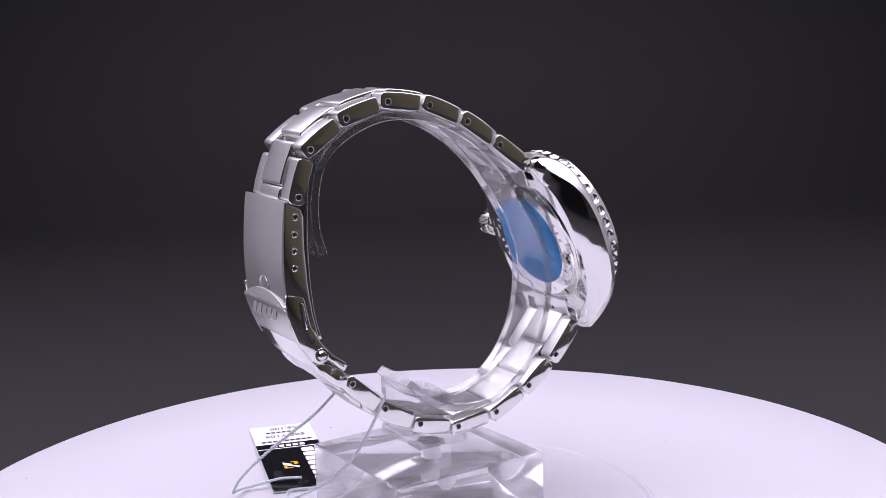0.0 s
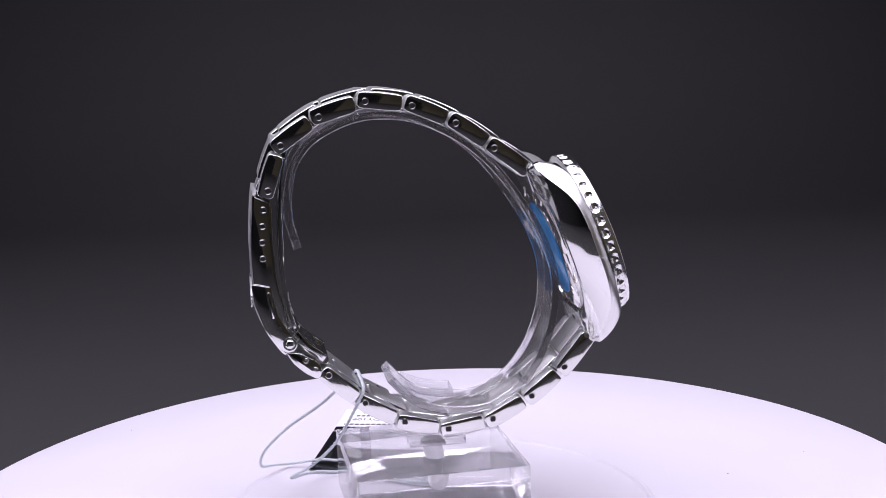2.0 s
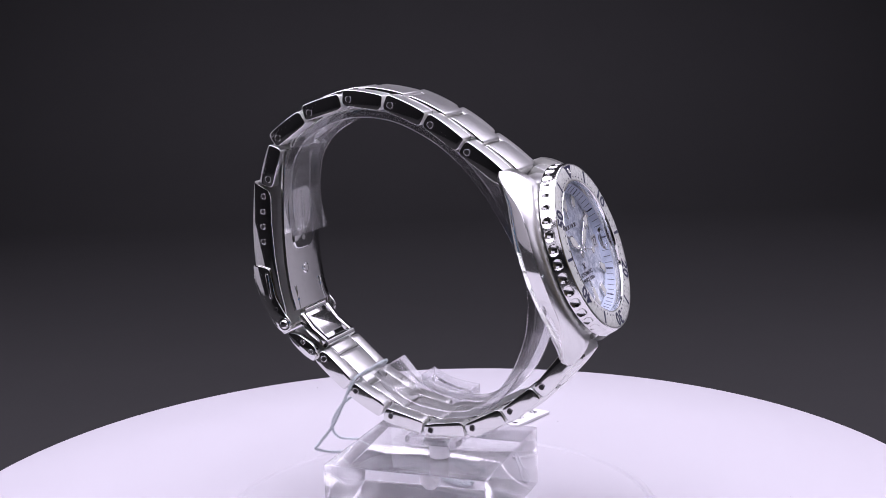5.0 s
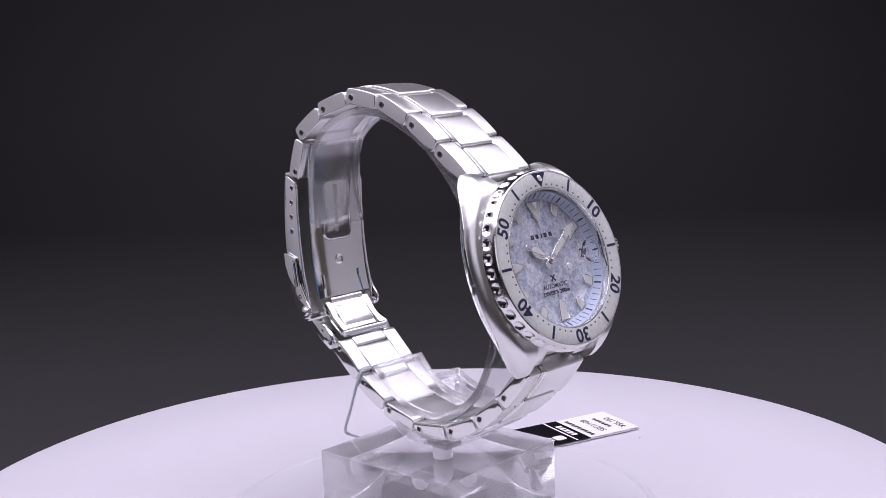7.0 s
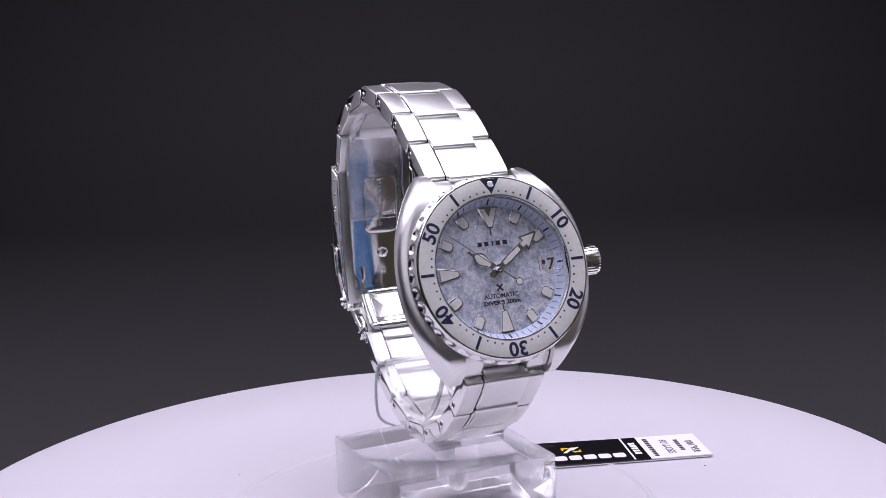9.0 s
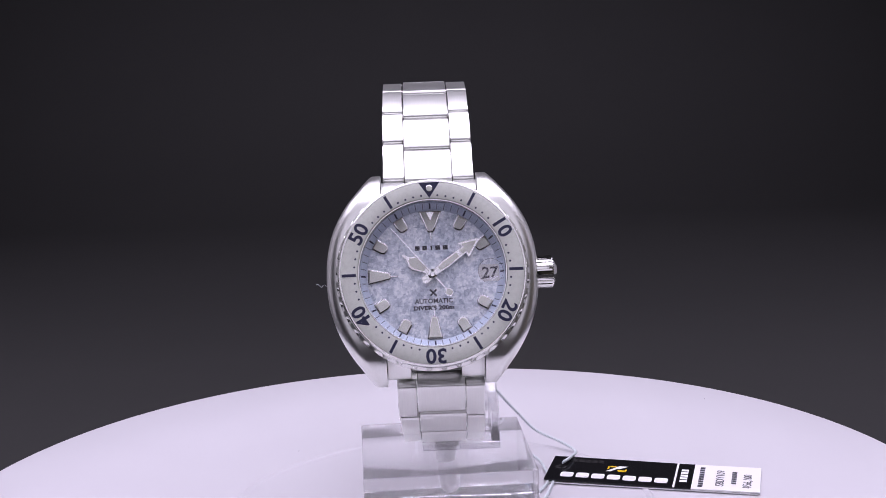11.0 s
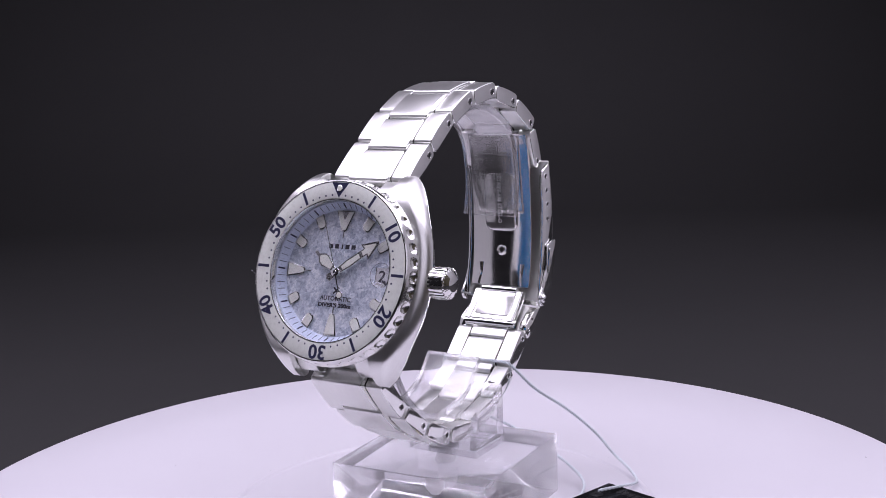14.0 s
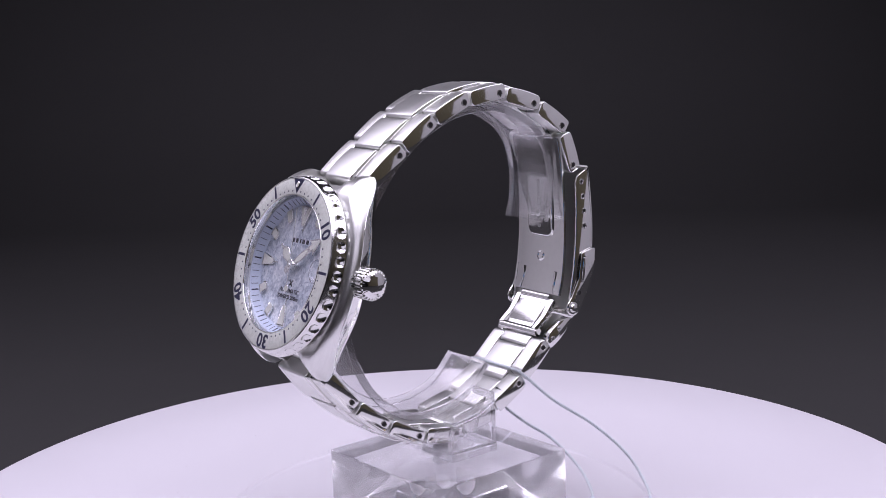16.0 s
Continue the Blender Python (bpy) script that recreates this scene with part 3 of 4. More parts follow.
    part("dial_writing", letters("DIVER'S 200m", 1.02, 0.03, 0.05, 1.02, 1.22), black_ink, d, "", face @ Matrix.Translation((0, -6.1, DIAL_Z + 0.03)))
    for word, deg in (("MADE", 216), ("IN JAPAN", 196)):
        part("dial_writing", letters(word, 0.62, 0.02, 0.0, 1.1), black_ink, d, "", face @ turned(deg, 12.35, DIAL_Z + 0.03) @ Matrix.Rotation(math.pi, 4, "Z"))
    for k in range(5):
        part("fine_print", prism(box2(-0.2, -0.16, 0.2, 0.16), 0, 0.03, 0, axis="z"), black_ink, d, "", face @ turned(156 + 4 * k, 12.35, DIAL_Z))


make_dial()


def hand(name, pts, deg, z, lume_pts, label, thick=0.16):
    pts = [(x * 1.1, y * 1.06) for x, y in pts]
    lume_pts = [[(x * 1.1, y * 1.06) for x, y in lp] for lp in lume_pts]
    h = part(name, prism(pts, 0, thick, 0.05, 1, axis="z"), satin, watch, label, DIAL @ turned(deg, 0, z))
    for lp in lume_pts:
        part("hand_lume", prism(lp, thick - 0.03, thick + 0.05, 0.03, 1, axis="z"), lume, h, "pale lume fill", DIAL @ turned(deg, 0, z))
    return h


hour_poly = [(-0.55, -0.9), (0.55, -0.9), (0.6, 1.6), (1.3, 3.9), (1.15, 4.8), (0.35, 5.75), (0.3, 7.0), (-0.3, 7.0), (-0.35, 5.75), (-1.15, 4.8), (-1.3, 3.9), (-0.6, 1.6)]
hand("hour_hand", hour_poly, 304.5, -3.1, [[(-0.45, 1.75), (0.45, 1.75), (1.0, 3.9), (0.85, 4.65), (0.2, 5.4), (-0.2, 5.4), (-0.85, 4.65), (-1.0, 3.9)]], "short steel hour hand with pale lume")
min_poly = [(-0.75, -2.1), (0, -2.5), (0.75, -2.1), (0.62, 1.0), (0.82, 3.2), (0.72, 6.4), (0.72, 7.7), (1.75, 7.5), (0.25, 11.3), (-0.25, 11.3), (-1.75, 7.5), (-0.72, 7.7), (-0.72, 6.4), (-0.82, 3.2), (-0.62, 1.0)]
hand("minute_hand", min_poly, 54.5, -2.75, [[(-0.35, 1.6), (0.35, 1.6), (0.55, 3.2), (0.45, 6.2), (-0.45, 6.2), (-0.55, 3.2)],
                                           [(-0.45, 7.0), (0.45, 7.0), (0.5, 8.05), (1.2, 7.95), (0.1, 10.6), (-0.1, 10.6), (-1.2, 7.95), (-0.5, 8.05)]], "long steel arrow minute hand with pale lume")
part("centre_post", lathe([(0, -2.0), (0.35, -2.0), (0.45, -2.1), (0.95, -2.2), (1.0, -2.35), (1.0, -3.7)], 28), polished, watch, "polished centre post", DIAL)

# the running second hand: its own origin is the dial's middle
sec = bmesh.new()
prism([(-0.10, 0.7), (0.10, 0.7), (0.06, 12.8), (-0.06, 12.8)], 0, 0.1, 0, bm=sec, axis="z")
prism([(-0.13, -4.3), (0.13, -4.3), (0.12, -0.7), (-0.12, -0.7)], 0, 0.1, 0, bm=sec, axis="z")
prism([(0.8 * math.cos(q), 0.8 * math.sin(q)) for q in np.linspace(0, 5.9, 18)], -0.02, 0.12, 0.03, 1, bm=sec, axis="z")
prism([(0.86 * math.cos(q), -5.1 + 0.86 * math.sin(q)) for q in np.linspace(0, 6.02, 24)], 0, 0.14, 0.04, 1, bm=sec, axis="z")
bmesh.ops.transform(sec, matrix=Matrix.Scale(MM, 4), verts=sec.verts[:])
second_hand = piece("second_hand", mesh_of("second_hand", sec, polished), watch, DIAL @ Matrix.Translation((0, 0, -2.35)), "thin steel second hand with a round lume counterweight")
dot = bmesh.new()
prism([(0.66 * math.cos(q), -5.1 + 0.66 * math.sin(q)) for q in np.linspace(0, 6.02, 24)], 0.12, 0.18, 0.03, 1, bm=dot, axis="z")
bmesh.ops.transform(dot, matrix=Matrix.Scale(MM, 4), verts=dot.verts[:])
dot_ob = new("counterweight_lume", mesh_of("counterweight_lume", dot, lume))
dot_ob.parent = second_hand

# crystal with its magnifier inside
crys = part("crystal", lathe([(0, 0.02), (10, 0.0), (14.3, -0.05), (14.8, -0.2), (14.8, -1.5), (14.6, -1.6), (0, -1.6)], 96), crystal_mat, watch, "clear flat sapphire crystal", DIAL)
clear(crys)
mag = part("magnifier", lathe([(0, -2.35), (1.0, -2.28), (1.9, -2.08), (2.55, -1.8), (2.6, -1.62), (0, -1.62)], 48), lens_mat, watch, "round magnifier over the date", DIAL @ Matrix.Translation((11.9, 0, 0)))
clear(mag)


def make_crown():
    n = 26
    prof = [(0, 5.6), (1.75, 5.6), (1.85, 5.55), (2.8, 4.95), (2.92, 4.85), (3.25, 4.75), (3.4, 4.4), (3.4, 1.3), (3.1, 0.95), (2.6, 0.9), (2.5, -3.0)]
    teeth = [0, 0, 0, 0, 0.08, 0.36, 0.46, 0.46, 0.15, 0, 0]
    bm = lathe(prof, n * 8, wobble=lambda a, j: teeth[j] * (1 if math.cos(n * a) > 0.3 else 0))
    c = part("crown", bm, polished, watch, "knurled steel screw-down crown", DIAL @ Matrix.Translation((20.3, 0.1, -7.5)) @ Matrix.Rotation(radians(90), 4, "Y"), sharp=30)


make_crown()
part("lint_fibre", tube(catmull([(-21.8, -1.4, -5.2), (-22.5, -1.0, -4.9), (-23.0, -1.5, -4.7), (-23.7, -0.9, -4.5), (-24.1, -1.0, -4.6)], 5), 0.05, 5), cord_mat, watch, "tiny pale lint fibre", DIAL)

# ---- bracelet ----
UPPER = [(36.7, 80.4), (33.4, 90.2), (24.7, 96.1), (14.4, 99.1), (4.0, 97.7), (-5.7, 93.4), (-14.3, 87.4), (-22.3, 81.3)]
LOWER = [(25.3, 37.1), (17.2, 29.8), (8.2, 24.5), (-2.0, 21.9), (-12.6, 23.5), (-22.0, 28.4), (-29.9, 34.9), (-36.4, 42.8)]


def lean(z):
    """Sideways lean of the bracelet, which hangs slightly askew on the stand."""
    return 0.2 + 1.6 * smooth((66 - z) / 46)


def link_profile(s0, s1, h0, h1, r, crown=0.28):
    """Side of a link: flat below, slightly arched above, with rounded ends."""
    m = (s0 + s1) / 2
    pts = [(s0, h0), (s1, h0), (s1, h1 - crown)] + [(m + (s1 - m) * t, h1 - crown * t * t) for t in (0.6, 0.2, -0.2, -0.6)] + [(s0, h1 - crown)]
    return rounded(pts, [r, r, r * 0.6, 0.5, 0.5, 0.5, 0.5, r * 0.75], 4)


def link_mesh(name, length, x0, x1, h0, h1, r, mats, bevel=0.3):
    bm = prism(link_profile(-1.75, length, h0, h1, r), x0, x1, bevel, 3)
    for f in bm.faces:
        f.normal_update()
        f.material_index = 1 if abs(f.normal.x) > 0.5 else 0
    bmesh.ops.transform(bm, matrix=Matrix.Scale(MM, 4), verts=bm.verts[:])
    return mesh_of(name, bm, mats, 26)


# pin end: raised rim round a flat disc, the hole's shade painted near-black
PIN = lathe([(0, 0.02), (0.24, 0.02), (0.28, 0.018), (0.60, 0.018), (0.63, 0.07), (0.71, 0.10), (0.82, 0.06), (0.86, -0.2)], 20)
for f in PIN.faces:
    far = max((v.co.x ** 2 + v.co.y ** 2) ** 0.5 for v in f.verts)
    f.material_index = 1 if far < 0.61 else 0
bmesh.ops.transform(PIN, matrix=Matrix.Scale(MM, 4), verts=PIN.verts[:])
PIN = mesh_of("pin_end", PIN, [satin, recess_shade])


def link_frame(y, z, ty, tz, x, outward_from=(1.5, 60)):
    """Local y along the bracelet towards the case, local z out of the loop."""
    t = Vector((0, ty, tz)).normalized()
    out = Vector((0, tz, -ty))
    if out.dot(Vector((0, y - outward_from[0], z - outward_from[1]))) < 0:
        out = -out
    xa = t.cross(out)
    m = Matrix((xa, t, out)).transposed().to_4x4()
    m.translation = (x, y, z)
    return m


def make_rows(points, half_width):
    """Outer links pinned at each point, reaching towards the next; wide middle links set further on."""
    meshes = {}
    for i in range(len(points) - 1):
        p, q = Vector(points[i]), Vector(points[i + 1])
        pitch = (q - p).length
        last = i == len(points) - 2
        length = round(pitch - 2.2 if not last else pitch - 0.4, 1)
        hw = half_width(i)
        key = (length, hw)
        if key not in meshes:
            meshes[key] = (link_mesh("outer_link", length, -(hw - 5.15) / 2, (hw - 5.15) / 2, -1.55, 2.3, 1.3, [brushed, polished], 0.25),
                           link_mesh("centre_link", length, -5.05, 5.05, -1.6, 3.05, 1.2, [brushed, polished], 0.28))
        outer, centre = meshes[key]
        d = (q - p).normalized()
        xc = lean((p.y + q.y) / 2)
        mid = (5.15 + hw) / 2
        for sx in (-1, 1):
            fm = link_frame(p.x, p.y, d.x, d.y, xc + sx * mid)
            ln = piece("outer_link", outer, watch, fm, "brushed outer bracelet link with polished flank" if i == 0 else "")
            pm = new("pin_end", PIN)
            pm.parent = ln
            flip = 1 if (fm.to_3x3() @ Vector((1, 0, 0))).x * sx > 0 else -1
            pm.matrix_basis = Matrix.Translation((flip * ((hw - 5.15) / 2 + 0.01) * MM, 0, 0)) @ Matrix.Rotation(radians(90 * flip), 4, "Y")
        # the middle link bends over to the next row
        nxt = Vector(points[i + 2]) if i + 2 < len(points) else q + d * pitch
        e = (nxt - q).normalized()
        off = 3.1
        a = p + d * off
        b_len = length + off
        b = p + d * b_len if b_len <= pitch else q + e * (b_len - pitch)
        dc = (b - a).normalized()
        if last:
            short = link_mesh("centre_link", pitch - 2.3, -5.05, 5.05, -1.6, 3.05, 1.0, [brushed, polished], 0.28)
            piece("centre_link", short, watch, link_frame(a.x, a.y, d.x, d.y, xc))
        else:
            piece("centre_link", centre, watch, link_frame(a.x, a.y, dc.x, dc.y, xc), "brushed middle bracelet link" if i == 0 else "")
        if i == 0:
            # a short filler before the first middle link
            sm = link_mesh("centre_link", 1.2, -5.05, 5.05, -1.6, 2.6, 0.6, [brushed, polished], 0.4)
            piece("centre_link", sm, watch, link_frame(p.x + d.x * 0.1, p.y + d.y * 0.1, d.x, d.y, xc))


make_rows(UPPER, lambda i: 9.75)
make_rows(LOWER, lambda i: 9.15)


def make_end_link(sy):
    """The curved end piece between the lugs."""
    y0, y1 = 14.0, 19.5
    prof = rounded([(y0, -8.2), (y1, -11.6), (y1 + 1.3, -10.6), (y1 + 1.4, -9.0), (y1 - 0.6, -6.7), (y0, -4.0)], [0.2, 0.6, 0.5, 0.9, 1.2, 0.2], 3)
    for a, b in ((-10.05, -5.2), (5.2, 10.05)):
        pp = [(sy * y, z) for y, z in prof]
        part("end_link", prism(pp, a, b, 0.25, 2), [brushed], watch, "brushed end link between the lugs", DIAL)
    prof = rounded([(y0, -8.2), (y1 - 0.8, -11.4), (y1 - 0.2, -10.8), (y1, -9.2), (y1 - 1.4, -6.2), (y0, -3.4)], [0.2, 0.6, 0.8, 1.0, 1.6, 0.2], 3)
    pp = [(sy * y, z) for y, z in prof]
    e = part("end_link", prism(pp, -5.1, 5.1, 0.4, 2), [brushed], watch, "", DIAL)
    under = prism(box2(-7.0, 15.2, 7.0, 21.0), -12.0, -11.2, 0.2, 1, axis="z")
    bmesh.ops.transform(under, matrix=Matrix.Scale(sy, 4, (0, 1, 0)), verts=under.verts[:])
    part("end_link_underside", under, satin, e, "", DIAL)
    if sy < 0:
        part("end_link_number", letters("514", 1.7, 0.05, 0.02), recess_shade, e, "", DIAL @ Matrix.Translation((0, -18.3, -12.03)) @ Matrix.Rotation(math.pi, 4, "Y"))


make_end_link(1)
make_end_link(-1)

# ---- folding clasp ----
CX = 0.75
HW = 10.7


def strip(line, thick, x0, x1, inward=True, bevel=0.2):
    """A bent sheet across x that follows a line of (y, z); thickness towards the loop's middle."""
    line = [Vector(p) for p in line]
    k = len(line)
    inner = []
    for i, p in enumerate(line):
        t = (line[min(i + 1, k - 1)] - line[max(i - 1, 0)]).normalized()
        n = Vector((-t.y, t.x))
        if n.dot(Vector((1.5, 61)) - p) < 0:
            n = -n
        inner.append(p + n * thick)
    return prism([tuple(p) for p in line] + [tuple(p) for p in inner[::-1]], x0, x1, bevel, 2)


def two_tone(bm, r):
    """Faces inside radius r take the second material."""
    for f in bm.faces:
        f.material_index = 1 if max((v.co.x ** 2 + v.co.y ** 2) ** 0.5 for v in f.verts) < r else 0
    return bm


def make_clasp():
    outer = [tuple(p) for p in catmull([(40.2, 80.0), (40.5, 78.6), (41.0, 74.5), (41.5, 68.0), (41.5, 62.0), (41.0, 57.0), (39.9, 52.5), (38.3, 48.5), (35.9, 44.2)], 4)]
    cover = part("clasp_cover", strip(outer, 0.9, CX - HW, CX + HW, bevel=0.3), brushed_z, watch, "brushed folding clasp cover")
    wall_pts = [p for p in outer] + [(33.0, 45.6), (33.6, 50.0), (34.7, 55.0), (35.5, 61.5), (35.9, 70.0), (35.7, 76.2), (36.3, 78.0), (38.0, 78.9)]
    wall_poly = inset(wall_pts if area_of(wall_pts) > 0 else wall_pts[::-1], 0.35)
    for sx in (-1, 1):
        xa, xb = sorted((CX + sx * (HW + 0.05), CX + sx * (HW - 0.85)))
        w = part("clasp_wall", prism(wall_poly, xa, xb, 0.2, 2), polished, cover, "polished clasp side wall")
        for y, z in ((37.95, 76.35), (38.35, 72.7), (38.6, 69.1), (38.7, 65.45)):
            # a flat disc within the rim carries the hole's shade as colour
            m = Matrix.Translation((CX + sx * (HW + 0.06), y, z)) @ Matrix.Rotation(radians(90 * sx), 4, "Y")
            part("adjustment_hole", two_tone(lathe([(0, 0.015), (0.46, 0.015), (0.5, 0.07), (0.62, 0.10), (0.74, 0.06), (0.78, -0.1)], 20), 0.48), [polished, recess_shade], cover, "rimmed micro-adjustment hole, its shade painted near-black", m)
    # fold-over lock with side cheeks
    lock = [tuple(p) for p in catmull([(41.85, 57.4), (41.6, 56.4), (41.35, 55.2), (40.4, 52.4), (38.9, 48.9), (38.2, 47.6)], 4)]
    lk = part("safety_lock", strip(lock, 0.95, CX - HW - 0.5, CX + HW + 0.5, bevel=0.3), brushed_z, watch, "brushed fold-over safety lock")
    # arched edge over the thumb recess
    arch = [(-HW - 0.5, 56.6)] + [(-HW - 0.5 + (2 * HW + 1) * t, 56.6 + 3.2 * math.sin(math.pi * t) ** 0.6) for t in np.linspace(0.04, 0.96, 24)] + [(HW + 0.5, 56.6)]
    part("lock_edge", prism([(CX + x, z) for x, z in arch], -0.35, 0.3, 0.15, 2, axis="y"), brushed_z, lk, "", Matrix.Translation((0, 41.55, 56.6)) @ Matrix.Rotation(radians(3), 4, "X") @ Matrix.Translation((0, 0, -56.6)))
    # rolled lip of the thumb recess above the lock
    lip = [Vector((CX + 2.6 * math.cos(a), 41.42, 59.6 + 3.0 * math.sin(a))) for a in np.linspace(0.1, math.pi - 0.1, 20)]
    part("thumb_recess", tube(lip, 0.2, 10), polished, cover, "rounded lip of the thumb recess")
    for k in range(5):
        part("embossed_bar", prism(rounded(box2(CX - 6.5 + 2.7 * k, 53.6, CX - 4.5 + 2.7 * k, 57.0), 0.3, 2), -0.15, 0.15, 0.08, 1, axis="y"), polished, lk, "",
             Matrix.Translation((0, 41.4, 0)) @ Matrix.Translation((0, 0, 56)) @ Matrix.Rotation(radians(9), 4, "X") @ Matrix.Translation((0, 0, -56)))
    cheek = rounded([(41.6, 60.0), (37.2, 59.0), (36.0, 52.5), (33.6, 48.2), (31.9, 46.4), (32.3, 44.4), (34.2, 43.6), (35.8, 44.6), (39.0, 49.0), (41.2, 55.5)], [0.8, 0.5, 0.8, 1, 1.1, 1.1, 1.1, 0.8, 1, 1], 3)
    slot = rounded([(37.3, 58.2), (38.5, 58.2), (37.6, 51.6), (36.4, 51.8)], 0.55, 3)
    for sx in (-1, 1):
        xa, xb = sorted((CX + sx * (HW + 0.75), CX + sx * (HW + 0.1)))
        ck = part("lock_cheek", prism(cheek, xa, xb, 0.2, 2), polished, lk)
        face = CX + sx * (HW + 0.78)
        # slot is a solid plate, the shade inside it painted near-black
        xa, xb = sorted((face, face - sx * 0.3))
        part("button_slot", prism(slot, xa, xb, 0.0), recess_shade, lk, "push button slot, its shade painted near-black")
        xa, xb = sorted((face + sx * 0.35, face - sx * 0.5))
        part("push_button", prism(inset(slot if area_of(slot) > 0 else slot[::-1], 0.22), xa, xb, 0.2, 2), polished, lk, "polished push button")
        part("hinge_pin", lathe([(0, 0.75), (0.8, 0.6), (1.05, 0.3), (1.1, 0.1), (1.5, 0.08), (1.6, -0.2)], 28), polished, lk, "", Matrix.Translation((face, 33.8, 45.8)) @ Matrix.Rotation(radians(90 * sx), 4, "Y"))
        part("rivet", lathe([(0, -0.1), (0.4, 0.0), (0.55, 0.05), (0.62, -0.1)], 20), recess_shade, lk, "", Matrix.Translation((face, 35.9, 49.3)) @ Matrix.Rotation(radians(90 * sx), 4, "Y"))
    # tail of the cover, bright where it bends under
    tail = [tuple(p) for p in catmull([(39.2, 49.3), (37.6, 46.4), (35.9, 43.9), (34.9, 42.9)], 4)]
    part("clasp_tail", strip(tail, 1.0, CX - HW + 0.6, CX + HW - 0.6, bevel=0.3), polished, cover)
    # inner fold: the long blade with its pressed panel and rivet
    blade = [tuple(p) for p in catmull([(33.2, 87.3), (34.0, 83.0), (34.7, 76.0), (35.0, 68.0), (34.8, 60.0), (34.0, 53.0), (32.8, 48.4)], 4)]
    bl = part("inner_blade", strip(blade, 0.8, CX - 8.3, CX + 8.3, bevel=0.15), blade_steel, watch, "satin steel inner clasp blade")
    part("blade_hinge", tube([Vector((CX - 6.5, 33.2, 87.6)), Vector((CX + 6.5, 33.2, 87.6))], 0.95, 16), polished, bl)
    panel = rounded(box2(CX - 4.6, 62.4, CX + 4.6, 77.5), 2.6, 5)
    part("pressed_panel", prism(panel, 33.75, 34.35, 0.45, 3, axis="y"), blade_steel, bl, "pressed oblong panel")
    part("blade_writing", letters("STAINLESS STEEL-D", 1.35, 0.16, 0.02, 1.05), etched, bl, "embossed lettering", Matrix.Translation((CX - 0.3, 33.72, 70.5)) @ Matrix.Rotation(radians(90), 4, "X") @ Matrix.Rotation(radians(-90), 4, "Z"))
    part("blade_rivet", lathe([(0, 0.5), (0.6, 0.45), (0.75, 0.3), (1.05, 0.42), (1.45, 0.3), (1.75, 0.05), (1.85, -0.2)], 28), polished, bl, "", Matrix.Translation((CX, 34.1, 57.6)) @ Matrix.Rotation(radians(82), 4, "X"))
    for sx in (-1, 1):
        part("blade_rib", tube(catmull([(CX + sx * 5.9, 33.6, 54.2), (CX + sx * 5.8, 33.3, 51.5), (CX + sx * 6.2, 32.5, 48.6)], 5), 0.62, 10), satin, bl)
    part("cross_bar", tube([Vector((CX - 5.0, 32.2, 47.6)), Vector((CX + 5.0, 32.2, 47.6))], 0.85, 16), polished, bl)
    # second fold: the lower frame with a window
    low = [(32.6, 46.8), (29.8, 43.2), (26.6, 40.6)]
    fr = part("lower_fold", strip(low, 1.0, CX - 6.9, CX + 6.9, bevel=0.2), polished, watch, "polished lower clasp fold")
    part("fold_plate", prism(rounded(box2(CX - 4.9, -3.0, CX + 4.9, 3.0), 0.9, 4), -0.15, 0.2, 0.1, 2, axis="z"), satin, fr, "", Matrix.Translation((0, 28.95, 44.15)) @ Matrix.Rotation(radians(45.8), 4, "X"))
    for sx in (-1, 1):
        part("fold_arm", strip([(33.0, 46.2), (30.0, 42.6), (26.4, 39.9)], 1.9, *sorted((CX + sx * 6.9, CX + sx * 5.2)), bevel=0.2), polished, fr)
    part("spring_bar", tube([Vector((CX + 0.5 - 6.9, 26.0, 40.3)), Vector((CX + 0.5 + 6.9, 26.0, 40.3))], 1.0, 18), polished, fr, "polished spring bar")
    part("spring_bar", tube([Vector((CX + 0.5 - 4.2, 27.2, 39.5)), Vector((CX + 0.5 + 4.2, 27.2, 39.5))], 0.8, 16), satin, fr)
    # end piece with two rivets each side
    for sx in (-1, 1):
        end = rounded([(34.6, 43.2), (31.6, 43.0), (27.6, 40.6), (26.6, 38.4), (27.6, 36.4), (30.4, 38.0), (33.2, 40.6)], [0.6, 1, 1, 1, 0.8, 1, 1], 3)
        xa, xb = sorted((CX + 0.4 + sx * 9.7, CX + 0.4 + sx * 7.6))
        ep = part("end_piece", prism(end, xa, xb, 0.25, 2), polished, watch, "polished end piece of the bracelet" if sx < 0 else "")
        for y, z in ((30.3, 41.1), (28.3, 38.9)):
            part("rivet", lathe([(0, 0.05), (0.3, 0.05), (0.36, -0.05), (0.5, -0.05), (0.55, 0.06), (0.68, -0.05)], 18), satin, ep, "", Matrix.Translation((CX + 0.4 + sx * 9.7, y, z)) @ Matrix.Rotation(radians(90 * sx), 4, "Y"))
    part("end_piece", strip([(34.3, 42.6), (31.2, 39.0), (28.4, 36.6)], 1.6, CX + 0.4 - 7.6, CX + 0.4 + 7.6, bevel=0.25), brushed, watch)


make_clasp()

